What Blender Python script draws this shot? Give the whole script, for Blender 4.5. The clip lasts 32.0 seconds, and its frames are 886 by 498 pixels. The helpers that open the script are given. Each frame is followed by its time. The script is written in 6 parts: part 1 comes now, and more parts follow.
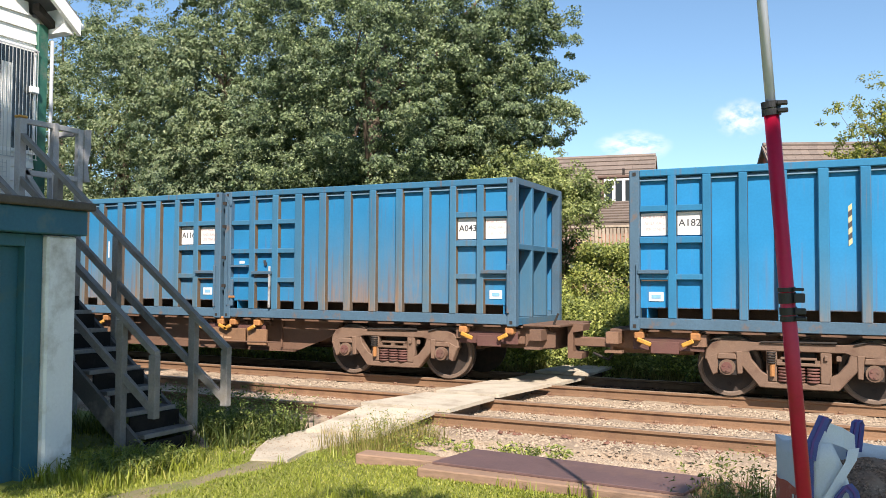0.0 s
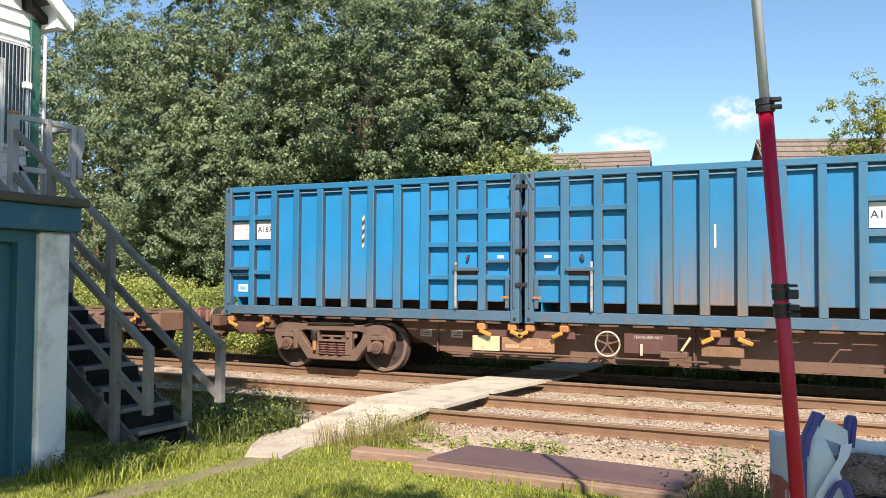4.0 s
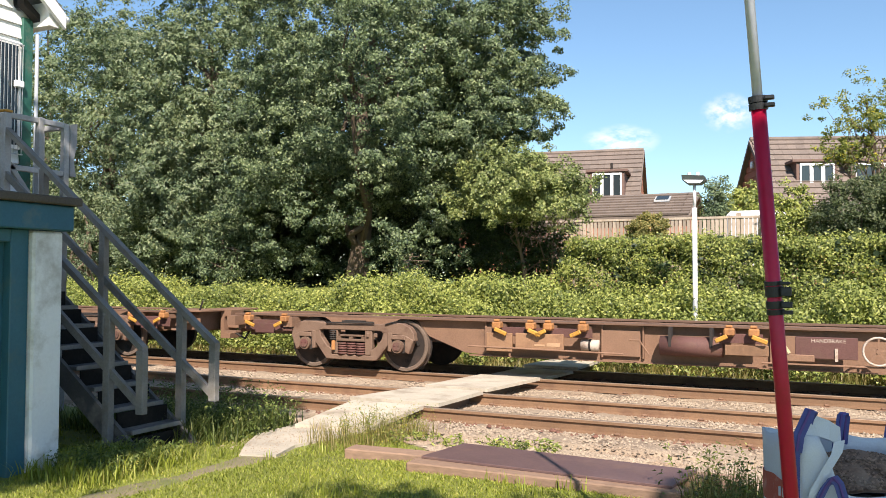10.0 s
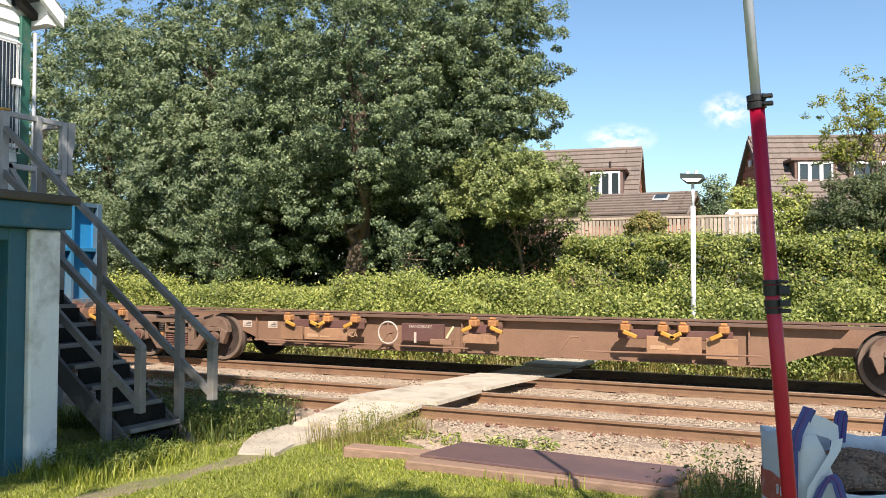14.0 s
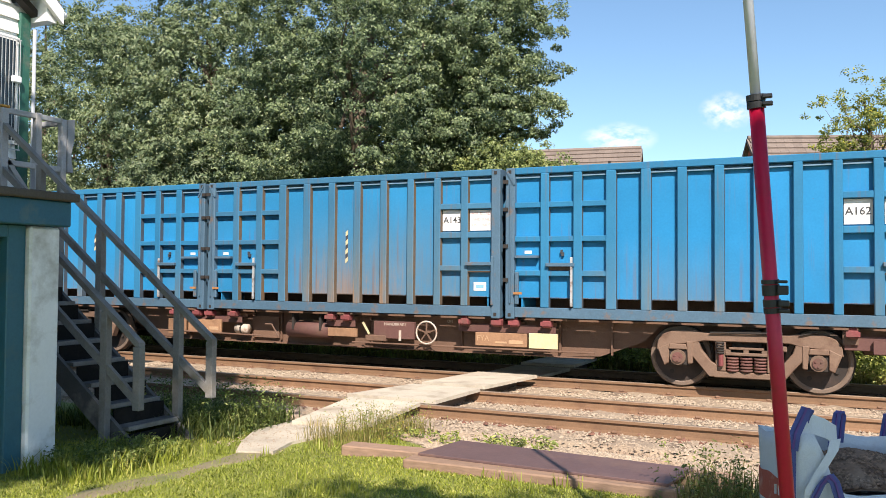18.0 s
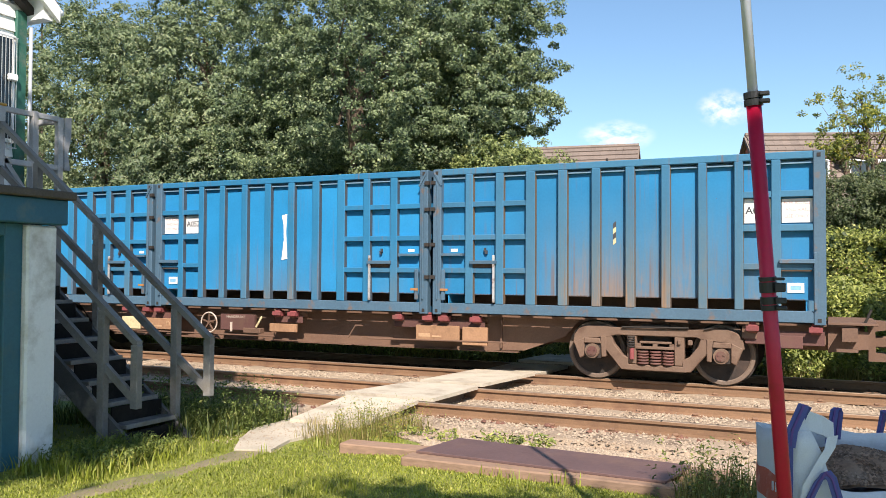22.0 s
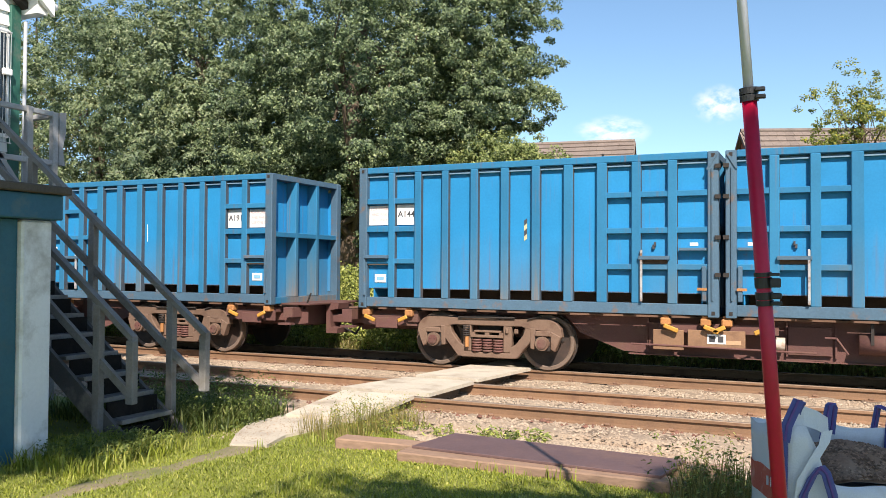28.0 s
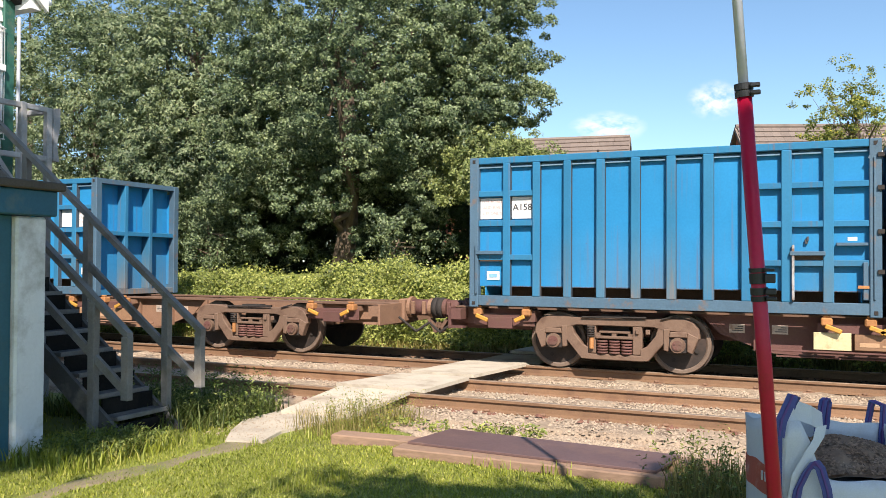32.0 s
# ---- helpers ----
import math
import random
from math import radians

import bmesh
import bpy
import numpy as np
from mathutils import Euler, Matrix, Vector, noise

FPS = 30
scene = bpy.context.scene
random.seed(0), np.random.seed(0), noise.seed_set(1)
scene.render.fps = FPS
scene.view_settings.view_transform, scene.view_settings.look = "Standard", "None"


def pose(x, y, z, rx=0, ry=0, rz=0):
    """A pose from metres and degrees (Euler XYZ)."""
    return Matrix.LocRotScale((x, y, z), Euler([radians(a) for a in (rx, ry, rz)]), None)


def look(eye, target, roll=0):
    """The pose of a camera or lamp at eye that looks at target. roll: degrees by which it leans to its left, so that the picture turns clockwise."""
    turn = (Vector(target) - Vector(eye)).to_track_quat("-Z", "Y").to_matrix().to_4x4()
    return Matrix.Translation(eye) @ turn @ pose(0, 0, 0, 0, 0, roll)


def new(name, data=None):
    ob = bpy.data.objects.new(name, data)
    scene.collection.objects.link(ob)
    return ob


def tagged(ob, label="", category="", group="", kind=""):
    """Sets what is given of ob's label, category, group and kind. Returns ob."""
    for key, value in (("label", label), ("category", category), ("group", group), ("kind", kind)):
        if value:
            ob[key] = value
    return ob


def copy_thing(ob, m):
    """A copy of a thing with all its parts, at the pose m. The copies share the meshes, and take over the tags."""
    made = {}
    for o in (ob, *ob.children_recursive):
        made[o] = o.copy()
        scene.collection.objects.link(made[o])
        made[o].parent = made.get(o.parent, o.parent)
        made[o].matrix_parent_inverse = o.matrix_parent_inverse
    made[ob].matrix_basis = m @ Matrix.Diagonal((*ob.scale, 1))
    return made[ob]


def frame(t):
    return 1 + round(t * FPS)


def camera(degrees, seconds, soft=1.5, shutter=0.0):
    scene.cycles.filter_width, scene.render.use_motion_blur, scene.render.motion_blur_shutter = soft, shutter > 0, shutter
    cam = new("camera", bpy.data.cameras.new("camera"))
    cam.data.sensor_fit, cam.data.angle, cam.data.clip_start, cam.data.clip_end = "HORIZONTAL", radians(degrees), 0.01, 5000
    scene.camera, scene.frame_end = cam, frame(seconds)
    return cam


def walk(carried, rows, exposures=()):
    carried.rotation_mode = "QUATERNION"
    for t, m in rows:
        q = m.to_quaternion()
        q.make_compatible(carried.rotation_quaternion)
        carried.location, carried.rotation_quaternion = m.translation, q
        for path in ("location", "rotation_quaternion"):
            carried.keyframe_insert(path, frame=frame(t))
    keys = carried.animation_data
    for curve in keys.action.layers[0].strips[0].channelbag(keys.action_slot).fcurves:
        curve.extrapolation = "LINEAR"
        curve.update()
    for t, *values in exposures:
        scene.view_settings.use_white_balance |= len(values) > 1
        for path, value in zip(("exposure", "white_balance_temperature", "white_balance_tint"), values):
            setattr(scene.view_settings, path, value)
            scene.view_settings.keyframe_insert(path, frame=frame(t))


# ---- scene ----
# Rail level is z = 0, the tracks run along x, y points away from the camera.
EYE = 1.672
cam = camera(55.74, 32.0, soft=0.85)
PATH = [
    (0.0, pose(0, 0, EYE, 92.302, -0.338, 25.904)),
    (0.5, pose(0, 0, EYE, 92.273, -0.314, 25.875)),
    (1.0, pose(0, 0, EYE, 92.215, -0.311, 25.833)),
    (1.5, pose(0, 0, EYE, 92.168, -0.309, 25.784)),
    (2.0, pose(0, 0, EYE, 92.114, -0.319, 25.727)),
    (2.5, pose(0, 0, EYE, 92.093, -0.324, 25.671)),
    (3.0, pose(0, 0, EYE, 92.073, -0.337, 25.614)),
    (3.5, pose(0, 0, EYE, 92.061, -0.341, 25.586)),
    (5.5, pose(0, 0, EYE, 92.049, -0.297, 25.347)),
    (6.0, pose(0, 0, EYE, 92.046, -0.291, 25.333)),
    (6.5, pose(0, 0, EYE, 92.029, -0.282, 25.303)),
    (7.0, pose(0, 0, EYE, 92.007, -0.260, 25.269)),
    (7.5, pose(0, 0, EYE, 91.986, -0.250, 25.239)),
    (8.0, pose(0, 0, EYE, 91.973, -0.243, 25.210)),
    (8.5, pose(0, 0, EYE, 91.970, -0.242, 25.187)),
    (9.0, pose(0, 0, EYE, 91.966, -0.234, 25.166)),
    (9.5, pose(0, 0, EYE, 91.953, -0.225, 25.147)),
    (10.0, pose(0, 0, EYE, 91.935, -0.209, 25.127)),
    (10.5, pose(0, 0, EYE, 91.903, -0.193, 25.110)),
    (11.0, pose(0, 0, EYE, 91.871, -0.178, 25.097)),
    (11.5, pose(0, 0, EYE, 91.851, -0.174, 25.086)),
    (12.0, pose(0, 0, EYE, 91.841, -0.161, 25.078)),
    (12.5, pose(0, 0, EYE, 91.835, -0.164, 25.066)),
    (13.0, pose(0, 0, EYE, 91.821, -0.166, 25.056)),
    (13.5, pose(0, 0, EYE, 91.822, -0.178, 25.041)),
    (14.0, pose(0, 0, EYE, 91.837, -0.197, 25.023)),
    (14.5, pose(0, 0, EYE, 91.850, -0.204, 25.014)),
    (16.5, pose(0, 0, EYE, 91.809, -0.427, 24.939)),
    (17.0, pose(0, 0, EYE, 91.797, -0.423, 24.940)),
    (17.5, pose(0, 0, EYE, 91.774, -0.415, 24.943)),
    (18.0, pose(0, 0, EYE, 91.747, -0.428, 24.953)),
    (18.5, pose(0, 0, EYE, 91.740, -0.424, 24.957)),
    (19.0, pose(0, 0, EYE, 91.722, -0.419, 24.955)),
    (19.5, pose(0, 0, EYE, 91.708, -0.389, 24.943)),
    (20.0, pose(0, 0, EYE, 91.672, -0.386, 24.914)),
    (20.5, pose(0, 0, EYE, 91.657, -0.383, 24.890)),
    (21.0, pose(0, 0, EYE, 91.639, -0.380, 24.857)),
    (21.5, pose(0, 0, EYE, 91.617, -0.359, 24.827)),
    (22.0, pose(0, 0, EYE, 91.594, -0.336, 24.793)),
    (22.5, pose(0, 0, EYE, 91.562, -0.321, 24.756)),
    (23.0, pose(0, 0, EYE, 91.542, -0.323, 24.727)),
    (23.5, pose(0, 0, EYE, 91.521, -0.331, 24.691)),
    (24.0, pose(0, 0, EYE, 91.504, -0.320, 24.659)),
    (24.5, pose(0, 0, EYE, 91.487, -0.308, 24.638)),
    (25.0, pose(0, 0, EYE, 91.461, -0.281, 24.616)),
    (25.5, pose(0, 0, EYE, 91.454, -0.278, 24.612)),
    (27.5, pose(0, 0, EYE, 91.305, -0.357, 24.526)),
    (28.0, pose(0, 0, EYE, 91.279, -0.357, 24.511)),
    (28.5, pose(0, 0, EYE, 91.237, -0.345, 24.469)),
    (29.0, pose(0, 0, EYE, 91.192, -0.335, 24.427)),
    (29.5, pose(0, 0, EYE, 91.156, -0.336, 24.385)),
    (30.0, pose(0, 0, EYE, 91.119, -0.326, 24.348)),
    (30.5, pose(0, 0, EYE, 91.084, -0.314, 24.313)),
    (31.0, pose(0, 0, EYE, 91.053, -0.299, 24.273)),
    (31.5, pose(0, 0, EYE, 91.030, -0.301, 24.239)),
    (32.0, pose(0, 0, EYE, 91.000, -0.297, 24.200)),
]
walk(cam, PATH, exposures=((0, 0.86, 6850, 16), (32, 0.86, 6850, 16)))

# ---------- light ----------
SUN_AZ = (0.52, -0.855)
SUN_EL = radians(43)
world = bpy.data.worlds.new("sky")
scene.world = world
world.use_nodes = True
_n = world.node_tree.nodes
_bg = _n["Background"]
_sky = _n.new("ShaderNodeTexSky")
_sky.sky_type = "NISHITA"
_sky.sun_disc = False
_sky.sun_elevation = SUN_EL
_sky.sun_rotation = math.atan2(SUN_AZ[0], SUN_AZ[1])
_sky.air_density, _sky.dust_density, _sky.ozone_density = 1.0, 0.4, 1.0
_bg.inputs[1].default_value = 0.09
_hue = _n.new("ShaderNodeMix")
_hue.data_type, _hue.blend_type = "RGBA", "MULTIPLY"
_hue.inputs[0].default_value, _hue.inputs[7].default_value = 1.0, (0.80, 1.02, 1.12, 1)
world.node_tree.links.new(_sky.outputs[0], _hue.inputs[6])
world.node_tree.links.new(_hue.outputs[2], _bg.inputs[0])
_l = bpy.data.lights.new("sun", "SUN")
_l.energy, _l.angle, _l.color = 5.0, radians(0.53), (1.0, 0.95, 0.87)
sun = new("sun", _l)
sun.matrix_world = look((SUN_AZ[0] * math.cos(SUN_EL) * 60, SUN_AZ[1] * math.cos(SUN_EL) * 60, math.sin(SUN_EL) * 60), (0, 0, 0))


# ---------- materials ----------
def ramp(nt, fac, stops):
    r = nt.nodes.new("ShaderNodeValToRGB")
    while len(r.color_ramp.elements) < len(stops):
        r.color_ramp.elements.new(0.5)
    for e, (p, c) in zip(r.color_ramp.elements, stops):
        e.position, e.color = p, (*c, 1)
    nt.links.new(fac, r.inputs[0])
    return r.outputs[0]


def noise_tex(nt, scale, detail=5, rough=0.6, coord="Object", stretch=(1, 1, 1)):
    tc = nt.nodes.new("ShaderNodeTexCoord")
    mp = nt.nodes.new("ShaderNodeMapping")
    mp.inputs["Scale"].default_value = stretch
    nt.links.new(tc.outputs[coord], mp.inputs[0])
    n = nt.nodes.new("ShaderNodeTexNoise")
    n.inputs["Scale"].default_value, n.inputs["Detail"].default_value, n.inputs["Roughness"].default_value = scale, detail, rough
    nt.links.new(mp.outputs[0], n.inputs["Vector"])
    return n.outputs["Fac"]


def mix(nt, fac, a, b, mode="MIX"):
    m = nt.nodes.new("ShaderNodeMix")
    m.data_type, m.blend_type = "RGBA", mode
    for sock, v in ((m.inputs[0], fac), (m.inputs[6], a), (m.inputs[7], b)):
        if isinstance(v, (int, float)):
            sock.default_value = v
        elif isinstance(v, tuple):
            sock.default_value = (*v, 1)
        else:
            nt.links.new(v, sock)
    return m.outputs[2]


def maths(nt, op, a, b=0.0):
    m = nt.nodes.new("ShaderNodeMath")
    m.operation = op
    m.use_clamp = op in ("MULTIPLY", "ADD")
    for sock, v in ((m.inputs[0], a), (m.inputs[1], b)):
        if isinstance(v, (int, float)):
            sock.default_value = v
        else:
            nt.links.new(v, sock)
    return m.outputs[0]


def material(name, color, rough=0.7, metal=0.0, var=0.25, scale=3.0, fine=40.0, bump=0.15, stain=None, stain_at=(0.55, 0.75),
             stain_scale=1.2, stretch=(1, 1, 1), rand=0.0, island=0.0, coord="Object", spec=0.4):
    """Principled paint or surface: colour with two scales of variation, an optional stain colour, bump."""
    m = bpy.data.materials.new(name)
    m.use_nodes = True
    nt = m.node_tree
    b = nt.nodes["Principled BSDF"]
    big, small = noise_tex(nt, scale, 4, 0.6, coord, stretch), noise_tex(nt, fine, 3, 0.6, coord, stretch)
    lo = tuple(c * (1 - var) for c in color)
    hi = tuple(min(1, c * (1 + var)) for c in color)
    col = ramp(nt, big, [(0.3, lo), (0.7, hi)])
    col = mix(nt, 0.5, col, ramp(nt, small, [(0.3, lo), (0.7, hi)]))
    if stain:
        s = noise_tex(nt, stain_scale, 6, 0.65, coord, stretch)
        f = ramp(nt, s, [(stain_at[0], (0, 0, 0)), (stain_at[1], (1, 1, 1))])
        col = mix(nt, f, col, stain)
    if rand or island:
        if rand:
            v = nt.nodes.new("ShaderNodeObjectInfo").outputs["Random"]
        else:
            v = nt.nodes.new("ShaderNodeNewGeometry").outputs["Random Per Island"]
        k = rand or island
        g = ramp(nt, v, [(0.0, (1 - k,) * 3), (1.0, (1 + k,) * 3)])
        col = mix(nt, 1.0, col, g, "MULTIPLY")
    nt.links.new(col, b.inputs["Base Color"])
    b.inputs["Roughness"].default_value, b.inputs["Metallic"].default_value = rough, metal
    b.inputs["Specular IOR Level"].default_value = spec
    if bump:
        bp = nt.nodes.new("ShaderNodeBump")
        bp.inputs["Strength"].default_value, bp.inputs["Distance"].default_value = bump, 0.01
        nt.links.new(small, bp.inputs["Height"])
        nt.links.new(bp.outputs[0], b.inputs["Normal"])
    return m


def leaf_material(name, dark, light, third=None, trans=0.35):
    """Leaves: colour by leaf, a little light shining through."""
    m = bpy.data.materials.new(name)
    m.use_nodes = True
    nt = m.node_tree
    b = nt.nodes["Principled BSDF"]
    out = nt.nodes["Material Output"]
    v = nt.nodes.new("ShaderNodeNewGeometry").outputs["Random Per Island"]
    stops = [(0.0, dark), (0.75, light)] + ([(1.0, third)] if third else [])
    col = ramp(nt, v, stops)
    big = noise_tex(nt, 0.5, 3, 0.5)
    col = mix(nt, 1.0, col, ramp(nt, big, [(0.3, (0.75, 0.8, 0.75)), (0.7, (1.2, 1.15, 1.0))]), "MULTIPLY")
    nt.links.new(col, b.inputs["Base Color"])
    b.inputs["Roughness"].default_value, b.inputs["Specular IOR Level"].default_value = 0.5, 0.35
    t = nt.nodes.new("ShaderNodeBsdfTranslucent")
    nt.links.new(mix(nt, 1.0, col, (1.1, 1.25, 0.5), "MULTIPLY"), t.inputs[0])
    sh = nt.nodes.new("ShaderNodeMixShader")
    sh.inputs[0].default_value = trans
    nt.links.new(b.outputs[0], sh.inputs[1])
    nt.links.new(t.outputs[0], sh.inputs[2])
    nt.links.new(sh.outputs[0], out.inputs[0])
    return m


def container_paint(name, color, dust, reach=0.55, drift=0.0):
    """Blue paint with a film of brown brake dust that thickens low on the sides, in streaks, and rust specks."""
    m = bpy.data.materials.new(name)
    m.use_nodes = True
    nt = m.node_tree
    b = nt.nodes["Principled BSDF"]
    big, small = noise_tex(nt, 0.8, 4), noise_tex(nt, 30, 4)
    lo, hi = tuple(c * 0.86 for c in color), tuple(c * 1.12 for c in color)
    col = mix(nt, 0.4, ramp(nt, big, [(0.35, lo), (0.65, hi)]), ramp(nt, small, [(0.3, lo), (0.7, hi)]))
    v = nt.nodes.new("ShaderNodeObjectInfo").outputs["Random"]
    col = mix(nt, 1.0, col, ramp(nt, v, [(0, (0.9, 0.92, 0.94)), (1, (1.08, 1.05, 1.04))]), "MULTIPLY")
    # dust, in the container's own space: local z is the height over its floor
    tc = nt.nodes.new("ShaderNodeTexCoord")
    sep = nt.nodes.new("ShaderNodeSeparateXYZ")
    nt.links.new(tc.outputs["Object"], sep.inputs[0])
    h = ramp(nt, maths(nt, "DIVIDE", sep.outputs[2], 2.455), [(0.02, (1, 1, 1)), (reach * 0.5, (0.55, 0.55, 0.55)), (reach, (0, 0, 0))])
    patch = ramp(nt, noise_tex(nt, 0.55, 3, 0.5, stretch=(1, 1, 0.35)), [(0.44, (0.08,) * 3), (0.58, (1, 1, 1))])
    if drift:          # a broad drift of rust-brown dust towards the number end
        side = maths(nt, "ABSOLUTE", maths(nt, "SUBTRACT", sep.outputs[0], 3.75))
        hump = ramp(nt, maths(nt, "DIVIDE", side, 2.2), [(0.0, (drift,) * 3), (0.45, (drift * 0.8,) * 3), (1.0, (0, 0, 0))])
        patch = maths(nt, "ADD", maths(nt, "MULTIPLY", patch, 0.45), maths(nt, "MULTIPLY", hump, ramp(nt, noise_tex(nt, 1.1, 4, 0.6), [(0.3, (0.5,) * 3), (0.6, (1, 1, 1))])))
    streak = ramp(nt, noise_tex(nt, 5, 4, 0.7, stretch=(3, 3, 0.25)), [(0.3, (0.55,) * 3), (0.7, (1, 1, 1))])
    f = maths(nt, "MULTIPLY", maths(nt, "MULTIPLY", h, patch), streak)
    f = maths(nt, "MULTIPLY", f, dust)
    col = mix(nt, f, col, ramp(nt, f, [(0.0, (0.07, 0.15, 0.19)), (0.45, (0.15, 0.145, 0.105)), (0.85, (0.29, 0.155, 0.06))]))
    # rust runs: thin, long vertical streaks
    runs = ramp(nt, noise_tex(nt, 6, 3, 0.6, stretch=(4, 4, 0.06)), [(0.54, (0, 0, 0)), (0.70, (1, 1, 1))])
    gaps = ramp(nt, noise_tex(nt, 0.9, 3, 0.5), [(0.42, (0, 0, 0)), (0.62, (1, 1, 1))])
    col = mix(nt, maths(nt, "MULTIPLY", maths(nt, "MULTIPLY", runs, gaps), 0.55 * dust), col, (0.17, 0.085, 0.04))
    rust = ramp(nt, noise_tex(nt, 9, 8, 0.75), [(0.66, (0, 0, 0)), (0.72, (1, 1, 1))])
    col = mix(nt, maths(nt, "MULTIPLY", rust, 0.7), col, (0.16, 0.075, 0.035))
    nt.links.new(col, b.inputs["Base Color"])
    b.inputs["Roughness"].default_value = 0.5
    b.inputs["Specular IOR Level"].default_value = 0.2
    bp = nt.nodes.new("ShaderNodeBump")
    bp.inputs["Strength"].default_value, bp.inputs["Distance"].default_value = 0.12, 0.02
    nt.links.new(noise_tex(nt, 2.2, 3), bp.inputs["Height"])
    nt.links.new(bp.outputs[0], b.inputs["Normal"])
    return m


def tarnish(name, base, rust, at=(0.45, 0.6), rough=0.75, metal=0.0, scale=2.0, bump=0.3, rand=0.12):
    return material(name, base, rough, metal, 0.22, scale, 45, bump, rust, at, scale * 1.6, rand=rand)


BLUE = container_paint("container_blue", (0.014, 0.205, 0.425), 0.6)
BLUE_RIB = container_paint("container_rib_blue", (0.022, 0.155, 0.285), 0.85)
BLUE_DUSTY = container_paint("container_blue_dusty", (0.018, 0.185, 0.37), 1.0, 0.85, 1.0)
RIB_DUSTY = container_paint("container_rib_dusty", (0.04, 0.145, 0.24), 1.0, 0.85, 1.0)
BLUE_FRAME = material("container_frame", (0.06, 0.115, 0.165), 0.55, 0, 0.22, 1.5, 35, 0.2, (0.15, 0.10, 0.07), (0.56, 0.72), 5, rand=0.1)
POCKET = material("dirty_pocket", (0.11, 0.075, 0.055), 0.95, 0, 0.3, spec=0.1)
FLANK = material("dark_rib_flank", (0.055, 0.075, 0.095), 0.85, 0, 0.3, 4, 40, 0.1, (0.12, 0.085, 0.06), (0.55, 0.75), 1.5, spec=0.2)
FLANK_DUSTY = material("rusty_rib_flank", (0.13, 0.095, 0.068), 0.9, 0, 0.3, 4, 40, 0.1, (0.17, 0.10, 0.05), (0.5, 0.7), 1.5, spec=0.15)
LIP = material("pale_panel_lip", (0.12, 0.21, 0.28), 0.7, 0, 0.25, 3, 40, 0.1, (0.10, 0.20, 0.30), (0.45, 0.65), 4)
GEAR_GREY = material("worn_gear_bar", (0.33, 0.34, 0.34), 0.65, 0, 0.2, 4, 40, 0.1, (0.16, 0.10, 0.07), (0.5, 0.66), 6)
UNDER = tarnish("wagon_brown", (0.14, 0.08, 0.053), (0.085, 0.048, 0.034), (0.58, 0.78))
# lighter copy of the wagon brown, with full sun put into its colour
UNDER_SUNLIT = tarnish("wagon_sunlit_brown", (0.215, 0.122, 0.076), (0.13, 0.075, 0.05), (0.58, 0.8))
UNDER_RED = tarnish("wagon_maroon", (0.11, 0.05, 0.042), (0.12, 0.065, 0.045), (0.5, 0.7))
BOGIE = tarnish("bogie_dust", (0.16, 0.10, 0.068), (0.10, 0.055, 0.036), (0.5, 0.68))
DARK = material("dark_grime", (0.028, 0.023, 0.02), 0.85, 0, 0.3)
# dark disc, paler rim: the bogie frame's shade is put into these colours
WHEEL = tarnish("wheel_steel_shaded", (0.035, 0.027, 0.023), (0.07, 0.045, 0.035), (0.45, 0.65), 0.65, 0.2)
TREAD = material("wheel_tread_lit", (0.155, 0.11, 0.082), 0.65, 0.1, 0.3)
SPRING = tarnish("spring_red", (0.13, 0.055, 0.045), (0.12, 0.07, 0.05))
LOCK = tarnish("lock_orange", (0.36, 0.16, 0.055), (0.2, 0.10, 0.05), (0.5, 0.7))
LOCK_RED = tarnish("lock_red", (0.20, 0.05, 0.05), (0.12, 0.065, 0.05), (0.5, 0.7))
YELLOW = material("yellow_paint", (0.46, 0.235, 0.04), 0.5, 0, 0.2, 3, 40, 0.1, (0.3, 0.15, 0.05), (0.55, 0.7), 9)
OCHRE = material("ochre_plate", (0.26, 0.145, 0.08), 0.7, 0, 0.2, 3, 30, 0.15, (0.16, 0.085, 0.05), (0.5, 0.75), 4, rand=0.25)
CREAM = material("cream_plate", (0.55, 0.47, 0.27), 0.7, 0, 0.15, 3, 30, 0.1, (0.3, 0.2, 0.1), (0.55, 0.75), 5)
PALE = material("pale_paint", (0.47, 0.39, 0.32), 0.7, 0, 0.15, 4, 40, 0.1, (0.25, 0.15, 0.1), (0.5, 0.7), 8)
FADED = material("faded_lettering", (0.42, 0.26, 0.15), 0.8, 0, 0.15)
SIGN = material("sign_white", (0.64, 0.63, 0.61), 0.5, 0, 0.04, 4, 40, 0.02, (0.62, 0.58, 0.54), (0.55, 0.8), 5)
LETTER = material("letter_black", (0.05, 0.05, 0.055), 0.6, 0, 0.1)
LETTER_RED = material("letter_faded_red", (0.50, 0.29, 0.27), 0.6, 0, 0.1)
STRIPE_Y = material("stripe_yellow", (0.50, 0.43, 0.25), 0.6, 0, 0.2)
RED_PLATE = material("red_plate", (0.30, 0.055, 0.045), 0.6, 0, 0.2, 3, 30, 0.1)


# ---------- building blocks ----------
def box(bm, x0, x1, y0, y1, z0, z1, bevel=0.0):
    vs = [bm.verts.new(p) for p in ((x0, y0, z0), (x1, y0, z0), (x1, y1, z0), (x0, y1, z0), (x0, y0, z1), (x1, y0, z1), (x1, y1, z1), (x0, y1, z1))]
    fs = [bm.faces.new([vs[i] for i in f]) for f in ((3, 2, 1, 0), (4, 5, 6, 7), (0, 1, 5, 4), (1, 2, 6, 5), (2, 3, 7, 6), (3, 0, 4, 7))]
    if bevel:
        bmesh.ops.bevel(bm, geom=list({e for f in fs for e in f.edges}), offset=bevel, segments=1, affect="EDGES")
    return bm


